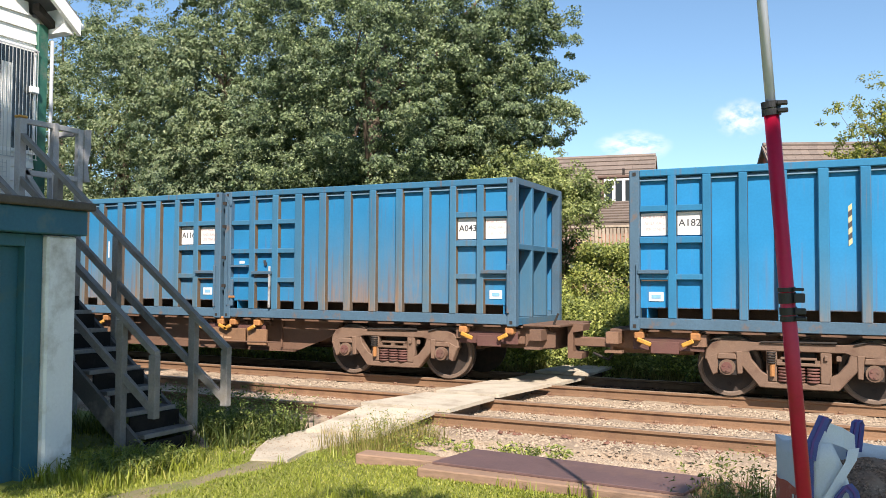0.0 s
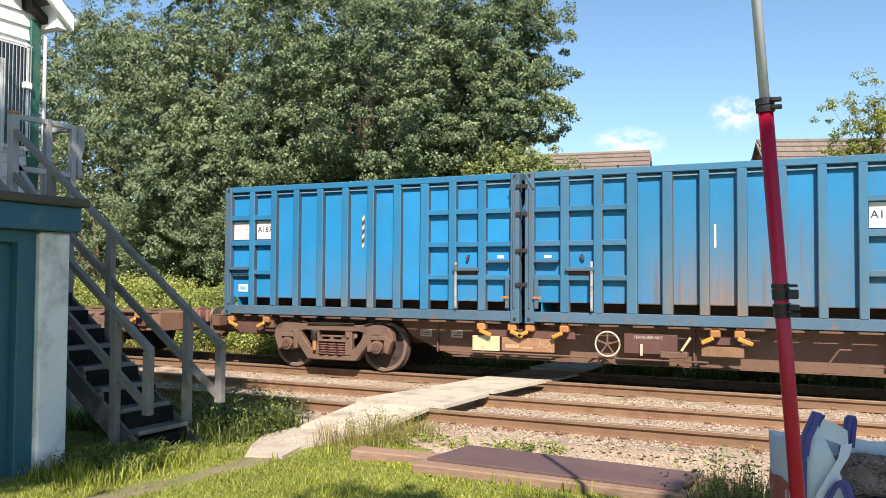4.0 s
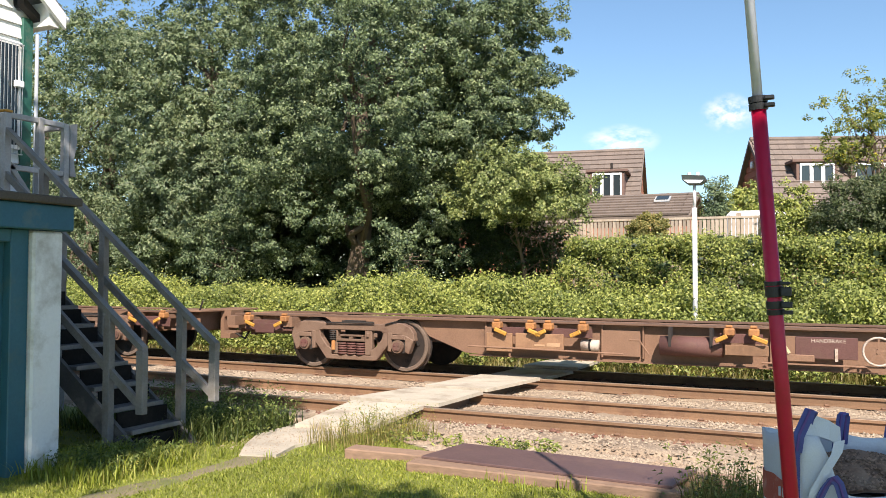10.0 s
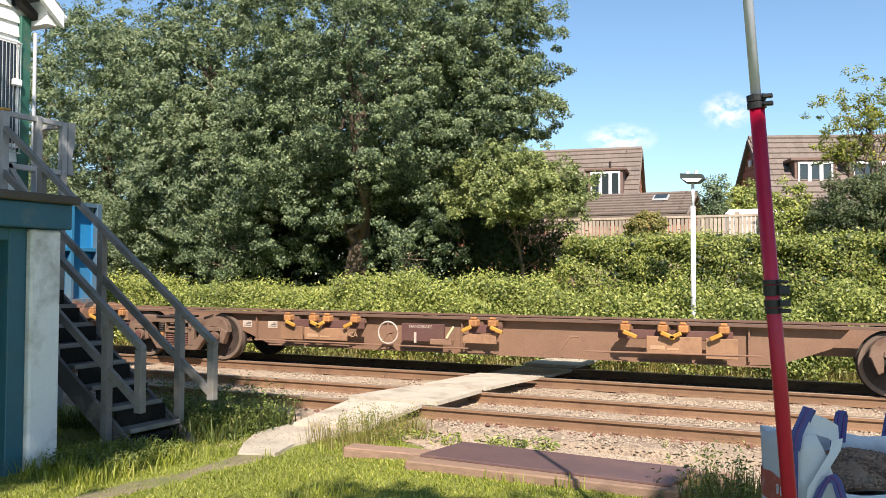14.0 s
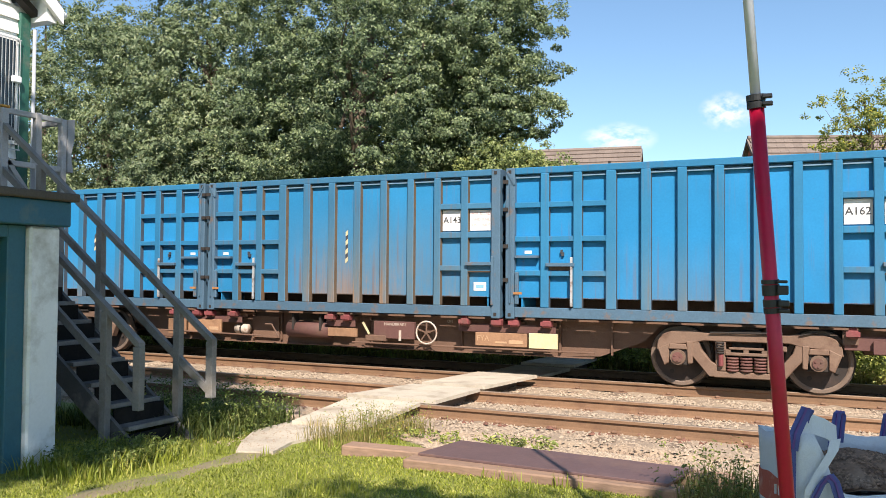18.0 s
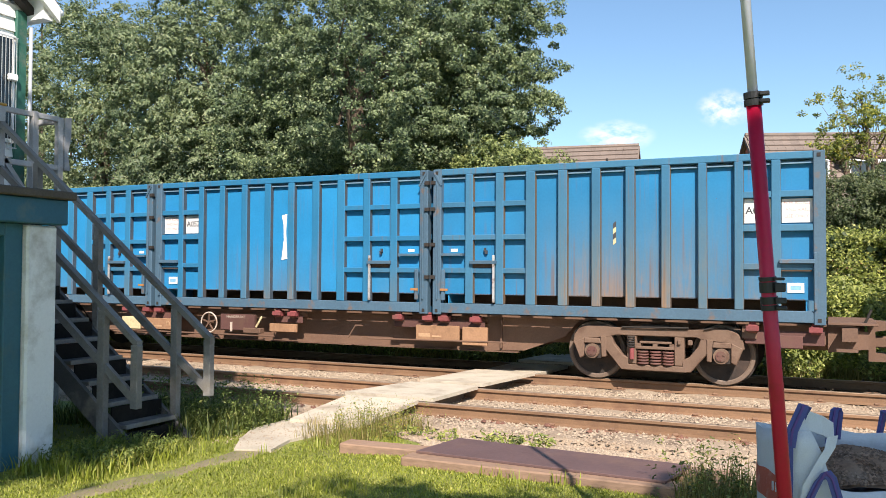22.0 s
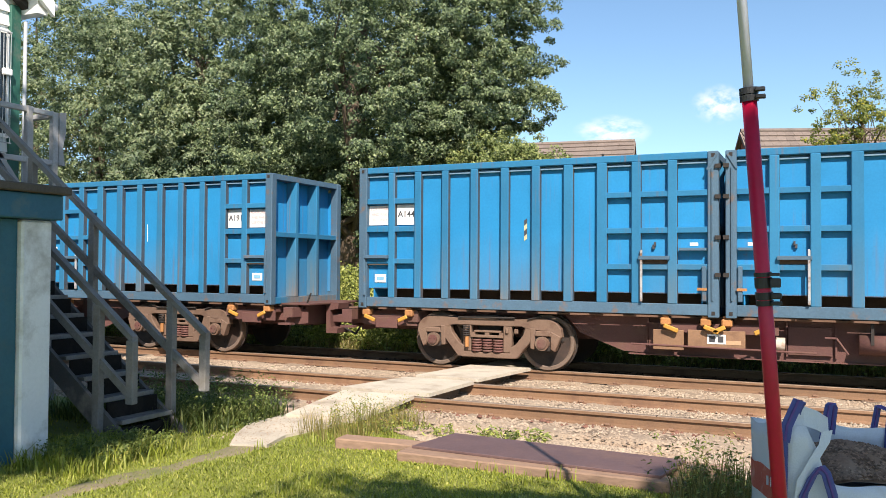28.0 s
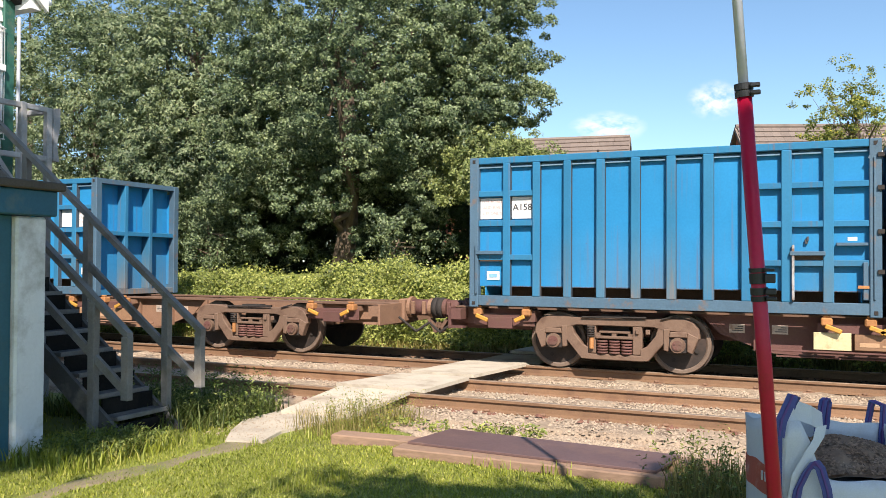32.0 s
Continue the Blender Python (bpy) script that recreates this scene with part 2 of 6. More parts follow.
def prism(bm, pts, a0, a1, axis="y"):
    """A polygon pulled out along an axis: pts are (x, z) for y, (y, z) for x, (x, y) for z."""
    def at(p, a):
        return {"y": (p[0], a, p[1]), "x": (a, p[0], p[1]), "z": (p[0], p[1], a)}[axis]
    lo, hi = [bm.verts.new(at(p, a0)) for p in pts], [bm.verts.new(at(p, a1)) for p in pts]
    n = len(pts)
    bm.faces.new(lo)
    bm.faces.new(hi[::-1])
    for i in range(n):
        bm.faces.new((lo[i], hi[i], hi[(i + 1) % n], lo[(i + 1) % n]))
    bmesh.ops.recalc_face_normals(bm, faces=bm.faces)
    return bm


def strut(bm, p, q, w, y0, y1):
    """A flat bar in the x-z plane from p to q, w wide."""
    d = Vector((q[0] - p[0], q[1] - p[1])).normalized() * (w / 2)
    n = Vector((-d.y, d.x))
    return prism(bm, [(p[0] + n.x, p[1] + n.y), (q[0] + n.x, q[1] + n.y), (q[0] - n.x, q[1] - n.y), (p[0] - n.x, p[1] - n.y)], y0, y1)


def bar(bm, p, q, w, h=None):
    """A square bar from p to q in space, w wide and h high."""
    p, q = Vector(p), Vector(q)
    m = Matrix.Translation((p + q) / 2) @ (q - p).to_track_quat("Z", "Y").to_matrix().to_4x4()
    r = bmesh.ops.create_cube(bm, size=1.0, matrix=m @ Matrix.Diagonal((w, h or w, (q - p).length, 1)))
    return bm


def rod(bm, p, q, r, seg=10, r2=None):
    p, q = Vector(p), Vector(q)
    m = Matrix.Translation((p + q) / 2) @ (q - p).to_track_quat("Z", "Y").to_matrix().to_4x4()
    bmesh.ops.create_cone(bm, cap_ends=True, segments=seg, radius1=r, radius2=r if r2 is None else r2, depth=(q - p).length, matrix=m)
    return bm


def ring(bm, c, r, w, seg=24, axis="y", tube=6):
    """A torus round c."""
    grid = []
    for i in range(seg):
        a = 2 * math.pi * i / seg
        row = []
        for j in range(tube):
            b = 2 * math.pi * j / tube
            u, v = (r + w * math.cos(b)) * math.cos(a), (r + w * math.cos(b)) * math.sin(a)
            k = w * math.sin(b)
            row.append(bm.verts.new((c[0] + u, c[1] + k, c[2] + v) if axis == "y" else (c[0] + u, c[1] + v, c[2] + k)))
        grid.append(row)
    for i in range(seg):
        for j in range(tube):
            bm.faces.new((grid[i][j], grid[(i + 1) % seg][j], grid[(i + 1) % seg][(j + 1) % tube], grid[i][(j + 1) % tube]))
    bmesh.ops.recalc_face_normals(bm, faces=bm.faces)
    return bm


def mesh_of(name, bm, mat, smooth=False):
    me = bpy.data.meshes.new(name)
    bm.to_mesh(me)
    bm.free()
    me.materials.append(mat)
    if smooth:
        me.polygons.foreach_set("use_smooth", [True] * len(me.polygons))
    return me


def part(name, bm, mat, parent=None, label="", smooth=False, at=None):
    """Links a bmesh (or a ready mesh) as one mesh object under a thing or a part."""
    me = bm if isinstance(bm, bpy.types.Mesh) else mesh_of(name, bm, mat, smooth)
    ob = new(name, me)
    if parent:
        ob.parent = parent
    if at is not None:
        ob.matrix_local = at if isinstance(at, Matrix) else pose(*at)
    return tagged(ob, label)


def B():
    return bmesh.new()


def thing(name, label, category, group="", at=None):
    ob = new(name)
    ob.empty_display_size = 0.2
    if at is not None:
        ob.matrix_basis = at
    return tagged(ob, label, category, group)


def writing(text, size, mat, parent, x, y, z, align="CENTER", name="lettering", rx=90, rz=0, bold=False):
    """Lettering as a thin mesh that stands upright and faces -y."""
    cu = bpy.data.curves.new("text", "FONT")
    cu.body, cu.size, cu.align_x, cu.align_y, cu.extrude = text, size, align, "CENTER", 0.001
    cu.resolution_u = 2
    cu.offset = 0.0015 if bold else 0.0
    ob = bpy.data.objects.new("text", cu)
    scene.collection.objects.link(ob)
    me = bpy.data.meshes.new_from_object(ob)
    bpy.data.objects.remove(ob)
    me.materials.clear()
    me.materials.append(mat)
    return part(name, me, mat, parent, at=(x, y, z, rx, 0, rz))


# ---------- the train ----------
FACE = 12.806        # near face of the containers
DECK = 0.96          # container floor over the rails
LEN, HIGH, WIDE = 6.058, 2.455, 2.438
TRAIN = [
    0.000, 1.497, 3.014, 4.549, 6.094, 7.655, 9.240, 10.843, 12.460, 14.090, 15.738, 17.407, 19.104,
    20.837, 22.613, 24.422, 26.236, 28.035, 29.829, 31.649, 33.523, 35.457, 37.438, 39.451, 41.480, 43.524,
    45.588, 47.663, 49.732, 51.797, 53.894, 56.050, 58.266, 60.523, 62.806, 65.102, 67.405, 69.708, 72.000,
    74.287, 76.601, 78.968, 81.390, 83.858, 86.355, 88.853, 91.354, 93.885, 96.470, 99.096, 101.735, 104.369,
    107.006, 109.661, 112.349, 115.075, 117.832, 120.607, 123.387, 126.159, 128.940, 131.727, 134.523, 137.389, 140.255,
]
WAGONS = [15.32, -4.905, -25.43, -45.66, -66.19, -86.41, -106.94, -127.17, -147.70]


def run(t):
    """How far the train has gone after t seconds."""
    i = min(int(t * 2), len(TRAIN) - 2)
    k = t * 2 - i
    p0, p1, p2, p3 = TRAIN[max(i - 1, 0)], TRAIN[i], TRAIN[i + 1], TRAIN[min(i + 2, len(TRAIN) - 1)]
    if i == 0:
        p0 = 2 * p1 - p2
    if i == len(TRAIN) - 2:
        p3 = 2 * p2 - p1
    return 0.5 * (2 * p1 + (p2 - p0) * k + (2 * p0 - 5 * p1 + 4 * p2 - p3) * k * k + (3 * p1 - p0 - 3 * p2 + p3) * k ** 3)


RIBS = [(0.593, 0.733), (1.133, 1.273), (1.653, 1.813), (2.193, 2.345), (2.735, 2.875), (3.265, 3.405), (3.805, 3.94), (4.34, 4.465), (4.85, 4.975), (5.353, 5.48)]


def container(flip, blue=BLUE, rib=BLUE_RIB):
    """An open-topped steel waste container; flip puts the number end on the other side."""
    f = (lambda x: LEN - x) if flip else (lambda x: x)
    root = thing("waste_container", "x", "container", "containers on the train")

    def bx(name, mat, x0, x1, y0, y1, z0, z1, bevel=0.0, parent=root, label=""):
        a, b = sorted((f(x0), f(x1)))
        return part(name, box(B(), a, b, y0, y1, z0, z1, bevel), mat, parent, label)
    for x in (0.0, LEN - 0.155):
        for y in (0.0, WIDE - 0.155):
            post = bx("corner_post", BLUE_FRAME, x, x + 0.155, y, y + 0.155, 0.0, HIGH, 0.012)
            for z in (0.01, HIGH - 0.12):
                yy = -0.006 if y == 0 else WIDE + 0.001
                bx("casting_hole", DARK, x + 0.05, x + 0.1, yy, yy + 0.005, z + 0.03, z + 0.085, parent=post)
    a, b = 0.155, LEN - 0.155
    for y in (0.01, WIDE - 0.12):
        bx("bottom_rail", BLUE_FRAME, a, b, y, y + 0.11, 0.03, 0.195, 0.008)
        bx("top_rail", rib, a, b, y, y + 0.11, 2.345, HIGH, 0.012)
    bx("side_panel", blue, a, b, 0.105, 0.125, 0.345, 2.30)
    bx("side_panel", blue, a, b, WIDE - 0.125, WIDE - 0.105, 0.2, 2.27)
    part("panel_lip", prism(B(), [(0.104, 2.345), (0.104, 2.30), (0.05, 2.285), (0.05, 2.297)], a, b, "x"), LIP, root, "pale lip along the panel top")
    bx("lower_sill", POCKET, 0.265, LEN - 0.265, 0.105, 0.80, 0.345, 0.36, label="dark underside set back over the rail")
    bx("floor", POCKET, 0.265, LEN - 0.265, 0.80, WIDE - 0.12, 0.14, 0.36)
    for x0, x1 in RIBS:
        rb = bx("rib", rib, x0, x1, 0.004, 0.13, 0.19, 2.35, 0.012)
        rb.data.materials.append(FLANK_DUSTY if rib is RIB_DUSTY else FLANK)          # rib side faces get their own darker material, brown on dusty containers
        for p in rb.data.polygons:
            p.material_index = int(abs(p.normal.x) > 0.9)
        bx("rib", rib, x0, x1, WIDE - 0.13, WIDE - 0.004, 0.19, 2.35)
    for z0, z1 in ((1.80, 1.89), (1.25, 1.34), (0.70, 0.79)):
        bx("cross_rail", rib, 0.155, 1.66, 0.016, 0.125, z0, z1, 0.008)
    for z0, z1 in ((1.81, 1.905), (1.325, 1.425), (0.775, 0.865)):
        bx("cross_rail", rib, 4.97, LEN - 0.155, 0.016, 0.125, z0, z1, 0.008)
    # shelves and upright bars of the sheeting gear
    for x0, x1, z in ((5.46, 5.92, 0.865), (0.70, 1.16, 0.85)):
        sh = bx("gear_shelf", BLUE_FRAME, x0, x1, -0.055, 0.11, z, z + 0.06, 0.006)
        bx("gear_box", POCKET, x0 + 0.02, x1 - 0.04, 0.03, 0.1, z - 0.11, z, parent=sh)
    bx("gear_bar", BLUE_FRAME, 5.91, 5.95, -0.035, 0.0, 0.22, 1.02, 0.006)
    bx("gear_bar", GEAR_GREY, 1.10, 1.135, -0.05, -0.006, 0.22, 1.0, 0.006)
    bx("gear_shelf", BLUE_FRAME, 0.17, 0.56, -0.02, 0.11, 0.99, 1.03)
    hook = bx("hook", LETTER, 0.93, 0.965, 0.06, 0.105, 1.02, 1.08)
    bx("hook_tip", LETTER, 0.915, 0.94, 0.05, 0.1, 1.06, 1.12, parent=hook)
    bx("maker_plate", SIGN, 0.30, 0.42, 0.1, 0.108, 1.06, 1.11)
    pl = bx("owner_plate", SIGN, 5.56, 5.78, 0.094, 0.106, 0.45, 0.59)
    bx("plate_mark", material("plate_blue", (0.2, 0.42, 0.6), 0.5), 5.60, 5.74, 0.090, 0.0935, 0.49, 0.55, parent=pl)
    bx("number_board", SIGN, 4.985, 5.345, 0.088, 0.106, 1.45, 1.80)
    sg = bx("notice_board", SIGN, 5.49, 5.895, 0.088, 0.106, 1.45, 1.79)
    xm = f(5.69)
    for i, s in enumerate(("FOR ROAD", "AND RAIL", "USE ONLY")):
        writing(s, 0.07, LETTER_RED, sg, xm, 0.086, 1.73 - i * 0.095)
    # end walls
    for e in (0, 1):
        def ex(p, q):
            """Depth p to q from the end's outer face, as places along the container."""
            return (p, q) if e == 0 else (LEN - q, LEN - p)
        ew = bx("end_wall", blue, *ex(0.24, 0.26), 0.12, WIDE - 0.12, 0.05, HIGH - 0.06)
        bx("end_rail", rib, *ex(0.01, 0.24), 0.155, WIDE - 0.155, 0.02, 0.13, parent=ew)
        bx("end_rail", BLUE_FRAME, *ex(0.01, 0.24), 0.155, WIDE - 0.155, HIGH - 0.10, HIGH, parent=ew)
        bx("end_rail", rib, *ex(0.015, 0.24), 0.155, WIDE - 0.155, 1.27, 1.37, 0.01, parent=ew)
        for y in (0.80, 1.52):
            bx("end_rib", rib, *ex(0.012, 0.24), y, y + 0.1, 0.13, HIGH - 0.10, 0.01, parent=ew)
    latch = bx("latch_plate", BLUE_FRAME, 0.17, 0.235, -0.03, 0.02, 0.24, 0.76, 0.01)
    bx("latch_bolt", LOCK, 0.16, 0.3, -0.045, -0.028, 0.40, 0.44, parent=latch, label="rusty latch bolt")
    for z0, z1 in ((2.18, 2.40),):
        part("corner_brace", strut(B(), (f(0.03), z1), (f(0.16), z0), 0.03, -0.018, 0.0), BLUE_FRAME, root)
    part("door_rod", box(B(), *sorted((f(0.075), f(0.1))), -0.024, 0.0, 0.25, 2.2, 0.004), BLUE_FRAME, root)
    # hinges and clamps of the door end
    for z in (0.6, 1.15, 1.75, 2.2):
        bx("hinge", DARK, -0.03, 0.05, -0.03, 0.03, z, z + 0.06)
    return root


def bogie_mesh(parent, x, mats):
    """A cast two-axle bogie at x on its wagon: side frames, springs, bolster, axle boxes, wheelsets."""
    dust = mats["bogie"]
    bog = part("bogie", box(B(), -0.22, 0.22, 0.3, WIDE - 0.3, 0.5, 0.74, 0.02), DARK, parent, "dusty brown cast bogie", at=(x, 0, 0))
    half = 0.965
    for y0, y1 in ((0.15, 0.29), (WIDE - 0.29, WIDE - 0.15)):
        bm = B()
        # cast frame: arched top chord, pedestals round the axle boxes, diagonals down to the spring seat
        top = [(-1.285, 0.56), (-1.265, 0.70), (-1.19, 0.80), (-1.05, 0.86), (-0.80, 0.865), (-0.55, 0.835), (0.55, 0.835), (0.80, 0.865), (1.05, 0.86), (1.19, 0.80), (1.265, 0.70), (1.285, 0.56),
               (1.12, 0.58), (1.06, 0.645), (0.72, 0.68), (0.60, 0.715), (-0.60, 0.715), (-0.72, 0.68), (-1.06, 0.645), (-1.12, 0.58)]
        prism(bm, top, y0, y1)
        for s in (-1, 1):
            prism(bm, [(s * 0.285, 0.28), (s * 0.40, 0.28), (s * 0.43, 0.40), (s * 0.43, 0.72), (s * 0.285, 0.72)], y0 + 0.008, y1 - 0.008)
            prism(bm, [(s * 0.40, 0.19), (s * 0.52, 0.19), (s * 0.66, 0.36), (s * 0.83, 0.56), (s * 0.86, 0.70), (s * 0.67, 0.72), (s * 0.63, 0.58), (s * 0.50, 0.42), (s * 0.40, 0.37)], y0 + 0.004, y1 - 0.004)
            prism(bm, [(s * 0.755, 0.37), (s * 0.825, 0.36), (s * 0.845, 0.70), (s * 0.75, 0.70)], y0 - 0.01, y1 - 0.012)
            prism(bm, [(s * 1.095, 0.37), (s * 1.17, 0.33), (s * 1.27, 0.58), (s * 1.10, 0.66)], y0 - 0.01, y1 - 0.012)
            prism(bm, [(s * 0.83, 0.575), (s * 1.11, 0.575), (s * 1.09, 0.66), (s * 0.85, 0.66)], y0 - 0.02, y1 - 0.01)
        box(bm, -0.46, 0.46, y0 + 0.002, y1 - 0.002, 0.185, 0.275)
        bmesh.ops.bevel(bm, geom=bm.edges[:], offset=0.012, segments=1, affect="EDGES")
        part("side_frame", bm, dust, bog)
        yc = (y0 + y1) / 2 - 0.02 if y0 < 1 else (y0 + y1) / 2 + 0.02
        for k in (-0.19, 0.0, 0.19):
            bm = B()
            for i in range(5):
                ring(bm, (k, yc, 0.30 + i * 0.044), 0.078, 0.017, 12, "z", 5)
            part("spring", bm, mats["spring"], bog, "reddish coil spring", True)
        bm = box(B(), -0.29, 0.29, y0 - 0.012, y1, 0.515, 0.56, 0.008)
        box(bm, -0.24, 0.24, y0 + 0.012, y1, 0.60, 0.635, 0.008)
        for k in (-0.25, 0.0, 0.25):
            box(bm, k - 0.035, k + 0.035, y0 + 0.004, y1, 0.56, 0.60)
        part("bolster_end", bm, dust, bog)
        dm = part("damper", rod(B(), (-0.345, y0 - 0.03, 0.36), (-0.345, y0 - 0.03, 0.53), 0.036), mats["lock"], bog, "dusty orange damper")
        bm = B()
        for i in range(5):
            ring(bm, (-0.355, y0 - 0.03, 0.555 + i * 0.036), 0.05, 0.013, 12, "z", 5)
        part("damper_coil", bm, DARK, dm, "", True)
        for k, w in ((0.36, 0.05), (0.52, 0.07)):
            part("lug", box(B(), k - w / 2, k + w / 2, y0 - 0.03, y0 + 0.01, 0.60, 0.68, 0.012), dust, bog)
        for s in (-1, 1):
            ys = y0 - 0.045 if y0 < 1 else y1
            ab = part("axle_box", rod(B(), (s * half, ys, 0.46), (s * half, ys + 0.07, 0.46), 0.115, 14), dust, bog)
            bm = rod(B(), (s * half, ys - 0.022, 0.46), (s * half, ys + 0.092, 0.46), 0.078, 16)
            for k in range(3):
                a = 2 * math.pi * k / 3 + 0.5
                rod(bm, (s * half + 0.045 * math.cos(a), ys - 0.034, 0.46 + 0.045 * math.sin(a)), (s * half + 0.045 * math.cos(a), ys + 0.1, 0.46 + 0.045 * math.sin(a)), 0.015, 6)
            part("cap", bm, mats["spring"], ab, "reddish bearing cap")
            part("axle_guide", box(B(), s * half - 0.15, s * half + 0.15, y0 + 0.02, y1 + 0.03, 0.33, 0.60, 0.02), DARK, bog)
    part("pipe", rod(rod(B(), (-0.5, 0.12, 0.845), (0.5, 0.12, 0.86), 0.014), (0.72, 0.13, 0.84), (0.95, 0.13, 0.9), 0.012), DARK, bog)
    part("side_bearer", box(box(B(), -0.26, 0.26, 0.3, 0.5, 0.74, 0.86), -0.2, 0.2, 0.17, 0.36, 0.84, 0.885), DARK, bog)
    for s in (-1, 1):
        bm = B()
        for y, d in ((0.47, 1), (1.968, -1)):
            rod(bm, (0, y - 0.052, 0), (0, y + 0.052, 0), 0.42, 36)
            rod(bm, (0, y + d * 0.045, 0), (0, y + d * 0.07, 0), 0.482, 36)
        rod(bm, (0, 0.2, 0), (0, WIDE - 0.2, 0), 0.075, 12)
        ws = part("wheelset", bm, WHEEL, bog, "rusty steel wheelset, disc coloured dark as frame shade", at=(s * half, 0, 0.46))
        for y, d in ((0.398, -1), (2.04, 1)):
            bm = B()
            yi = y - d * 0.135
            loop = [[bm.verts.new((r * math.cos(a), yy, r * math.sin(a))) for r, yy in ((0.385, y - d * 0.012), (0.405, y), (0.448, y), (0.455, y - d * 0.01), (0.455, yi))] for a in (2 * math.pi * k / 40 for k in range(40))]
            for k in range(40):
                for j in range(4):
                    bm.faces.new((loop[k][j], loop[k][j + 1], loop[(k + 1) % 40][j + 1], loop[(k + 1) % 40][j]))
            bmesh.ops.recalc_face_normals(bm, faces=bm.faces)
            part("rim", bm, TREAD, ws, "dusty brown tyre, coloured as a lit ring")
            bm = rod(B(), (0, y, 0), (0, y + d * 0.05, 0), 0.13, 14)
            for k in range(4):
                a = math.pi / 2 * k
                rod(bm, (math.cos(a) * 0.27, y - 0.004, math.sin(a) * 0.27), (math.cos(a) * 0.27, y + d * 0.008, math.sin(a) * 0.27), 0.035, 8)
            part("hub", bm, DARK, ws)
    return bog


def wagon(flip, mats):
    """A skeletal container wagon; x runs from 0 at its leading container edge to -18.37. flip mirrors it."""
    TOT = -(3 * LEN + 2 * 0.096)
    gear = mats.get("gear", 0.0) if not flip else mats.get("gear_flip", 0.0)

    def f(x):
        x += gear if -15 < x < -3.6 else 0.0
        return TOT - x if flip else x
    root = thing("container_wagon", "x", "wagon", "wagons of the train")
    body, red = mats["body"], mats["red"]

    def bx(name, mat, x0, x1, y0, y1, z0, z1, bevel=0.0, parent=root, label=""):
        a, b = sorted((f(x0), f(x1)))
        return part(name, box(B(), a, b, y0, y1, z0, z1, bevel), mat, parent, label)
    for y0, y1, near in ((0.46, 0.475, 1), (WIDE - 0.695, WIDE - 0.68, 0)):
        prof = [(0.38, 0.955), (0.38, 0.66), (-0.98, 0.66), (-1.02, 0.925), (-3.62, 0.925), (-3.9, 0.64), (-4.6, 0.38), (-5.15, 0.355), (-13.2, 0.355),
                (-13.8, 0.38), (-14.5, 0.64), (TOT + 3.62, 0.925), (TOT + 1.02, 0.925), (TOT + 0.98, 0.66), (TOT - 0.38, 0.66), (TOT - 0.38, 0.955)]
        part("side_beam", prism(B(), [(f(x), z) for x, z in prof], y0, y1), body, root)
        ya, yb = (0.33, 0.62) if near else (WIDE - 0.82, WIDE - 0.56)
        bx("top_flange", mats["flange"], 0.38, TOT - 0.38, ya, yb, 0.93, 0.957)
        ya, yb = (0.38, 0.56) if near else (WIDE - 0.80, WIDE - 0.58)
        bx("bottom_flange", body, -4.7, -13.7, ya, yb, 0.34, 0.357)
        for x in (-4.4, -5.25, -7.0, -8.8, -10.75, -11.4, -13.4) if not flip else (-4.4, -5.25, -8.75, -13.4):
            bx("stiffener", body, x - 0.012, x + 0.012, ya + 0.02, 0.458 if near else yb, 0.41, 0.93)
    for x in (0.3, -1.0, -4.0, -6.1, -7.6, -9.2, -10.8, -12.25, -14.4, -17.35, TOT - 0.3):
        bx("cross_member", body, x - 0.1, x + 0.1, 0.12 if x > -1.2 or x < TOT + 1.2 else 0.86, WIDE - 0.12, 0.74, 0.92)
    for s, x in ((1, 0.38), (-1, TOT - 0.38)):
        bx("headstock", body, x, x + s * 0.05, *((0.12, WIDE - 0.12) if s > 0 else (0.5, WIDE - 0.5)), 0.58, 0.95, 0.008)
        bx("centre_sill", body, x, x - s * 1.2, 0.85, WIDE - 0.85, 0.55, 0.93)
        bx("end_step", body, x - s * 0.25, x + s * 0.02, 0.05, 0.2, 0.60, 0.635)
    # largely hidden beam, added so its shadow closes the lit gap on the ballast
    bx("spine_beam", body, -1.0, TOT + 1.0, 0.92, 1.52, 0.5, 0.92)
    # container locks with their handles
    for x, d in ((-0.13, -1), (-0.97, 1), (-5.37, -1), (-5.92, -1), (-6.22, 1), (-6.8, 1), (-9.1, 1), (-9.44, -1), (-11.63, -1), (-12.2, -1), (-12.5, 1), (-13.08, 1), (-17.4, -1), (TOT + 0.13, 1)):
        lk = bx("lock_bracket", mats["lock"], x - 0.075, x + 0.075, 0.03, 0.2, 0.83, 0.945, 0.02)
        bx("lock_head", mats["lock"], x - 0.05, x + 0.05, 0.05, 0.13, 0.945, 0.99, 0.015, parent=lk)
        bx("lock_foot", body, x - 0.06, x + 0.06, 0.09, 0.455, 0.82, 0.90, parent=lk)
        if mats["handle"]:
            bm = strut(B(), (f(x) - 0.02, 0.83), (f(x) + (d if not flip else -d) * 0.19, 0.75), 0.066, 0.005, 0.05)
            bmesh.ops.bevel(bm, geom=bm.edges[:], offset=0.012, segments=1, affect="EDGES")
            part("lock_handle", bm, mats["handle"], lk, "yellow lock handle")
        else:
            bx("lock_cap", LOCK_RED, x - 0.09, x + 0.09, 0.01, 0.03, 0.86, 0.93, parent=lk, label="dark red lock plate")
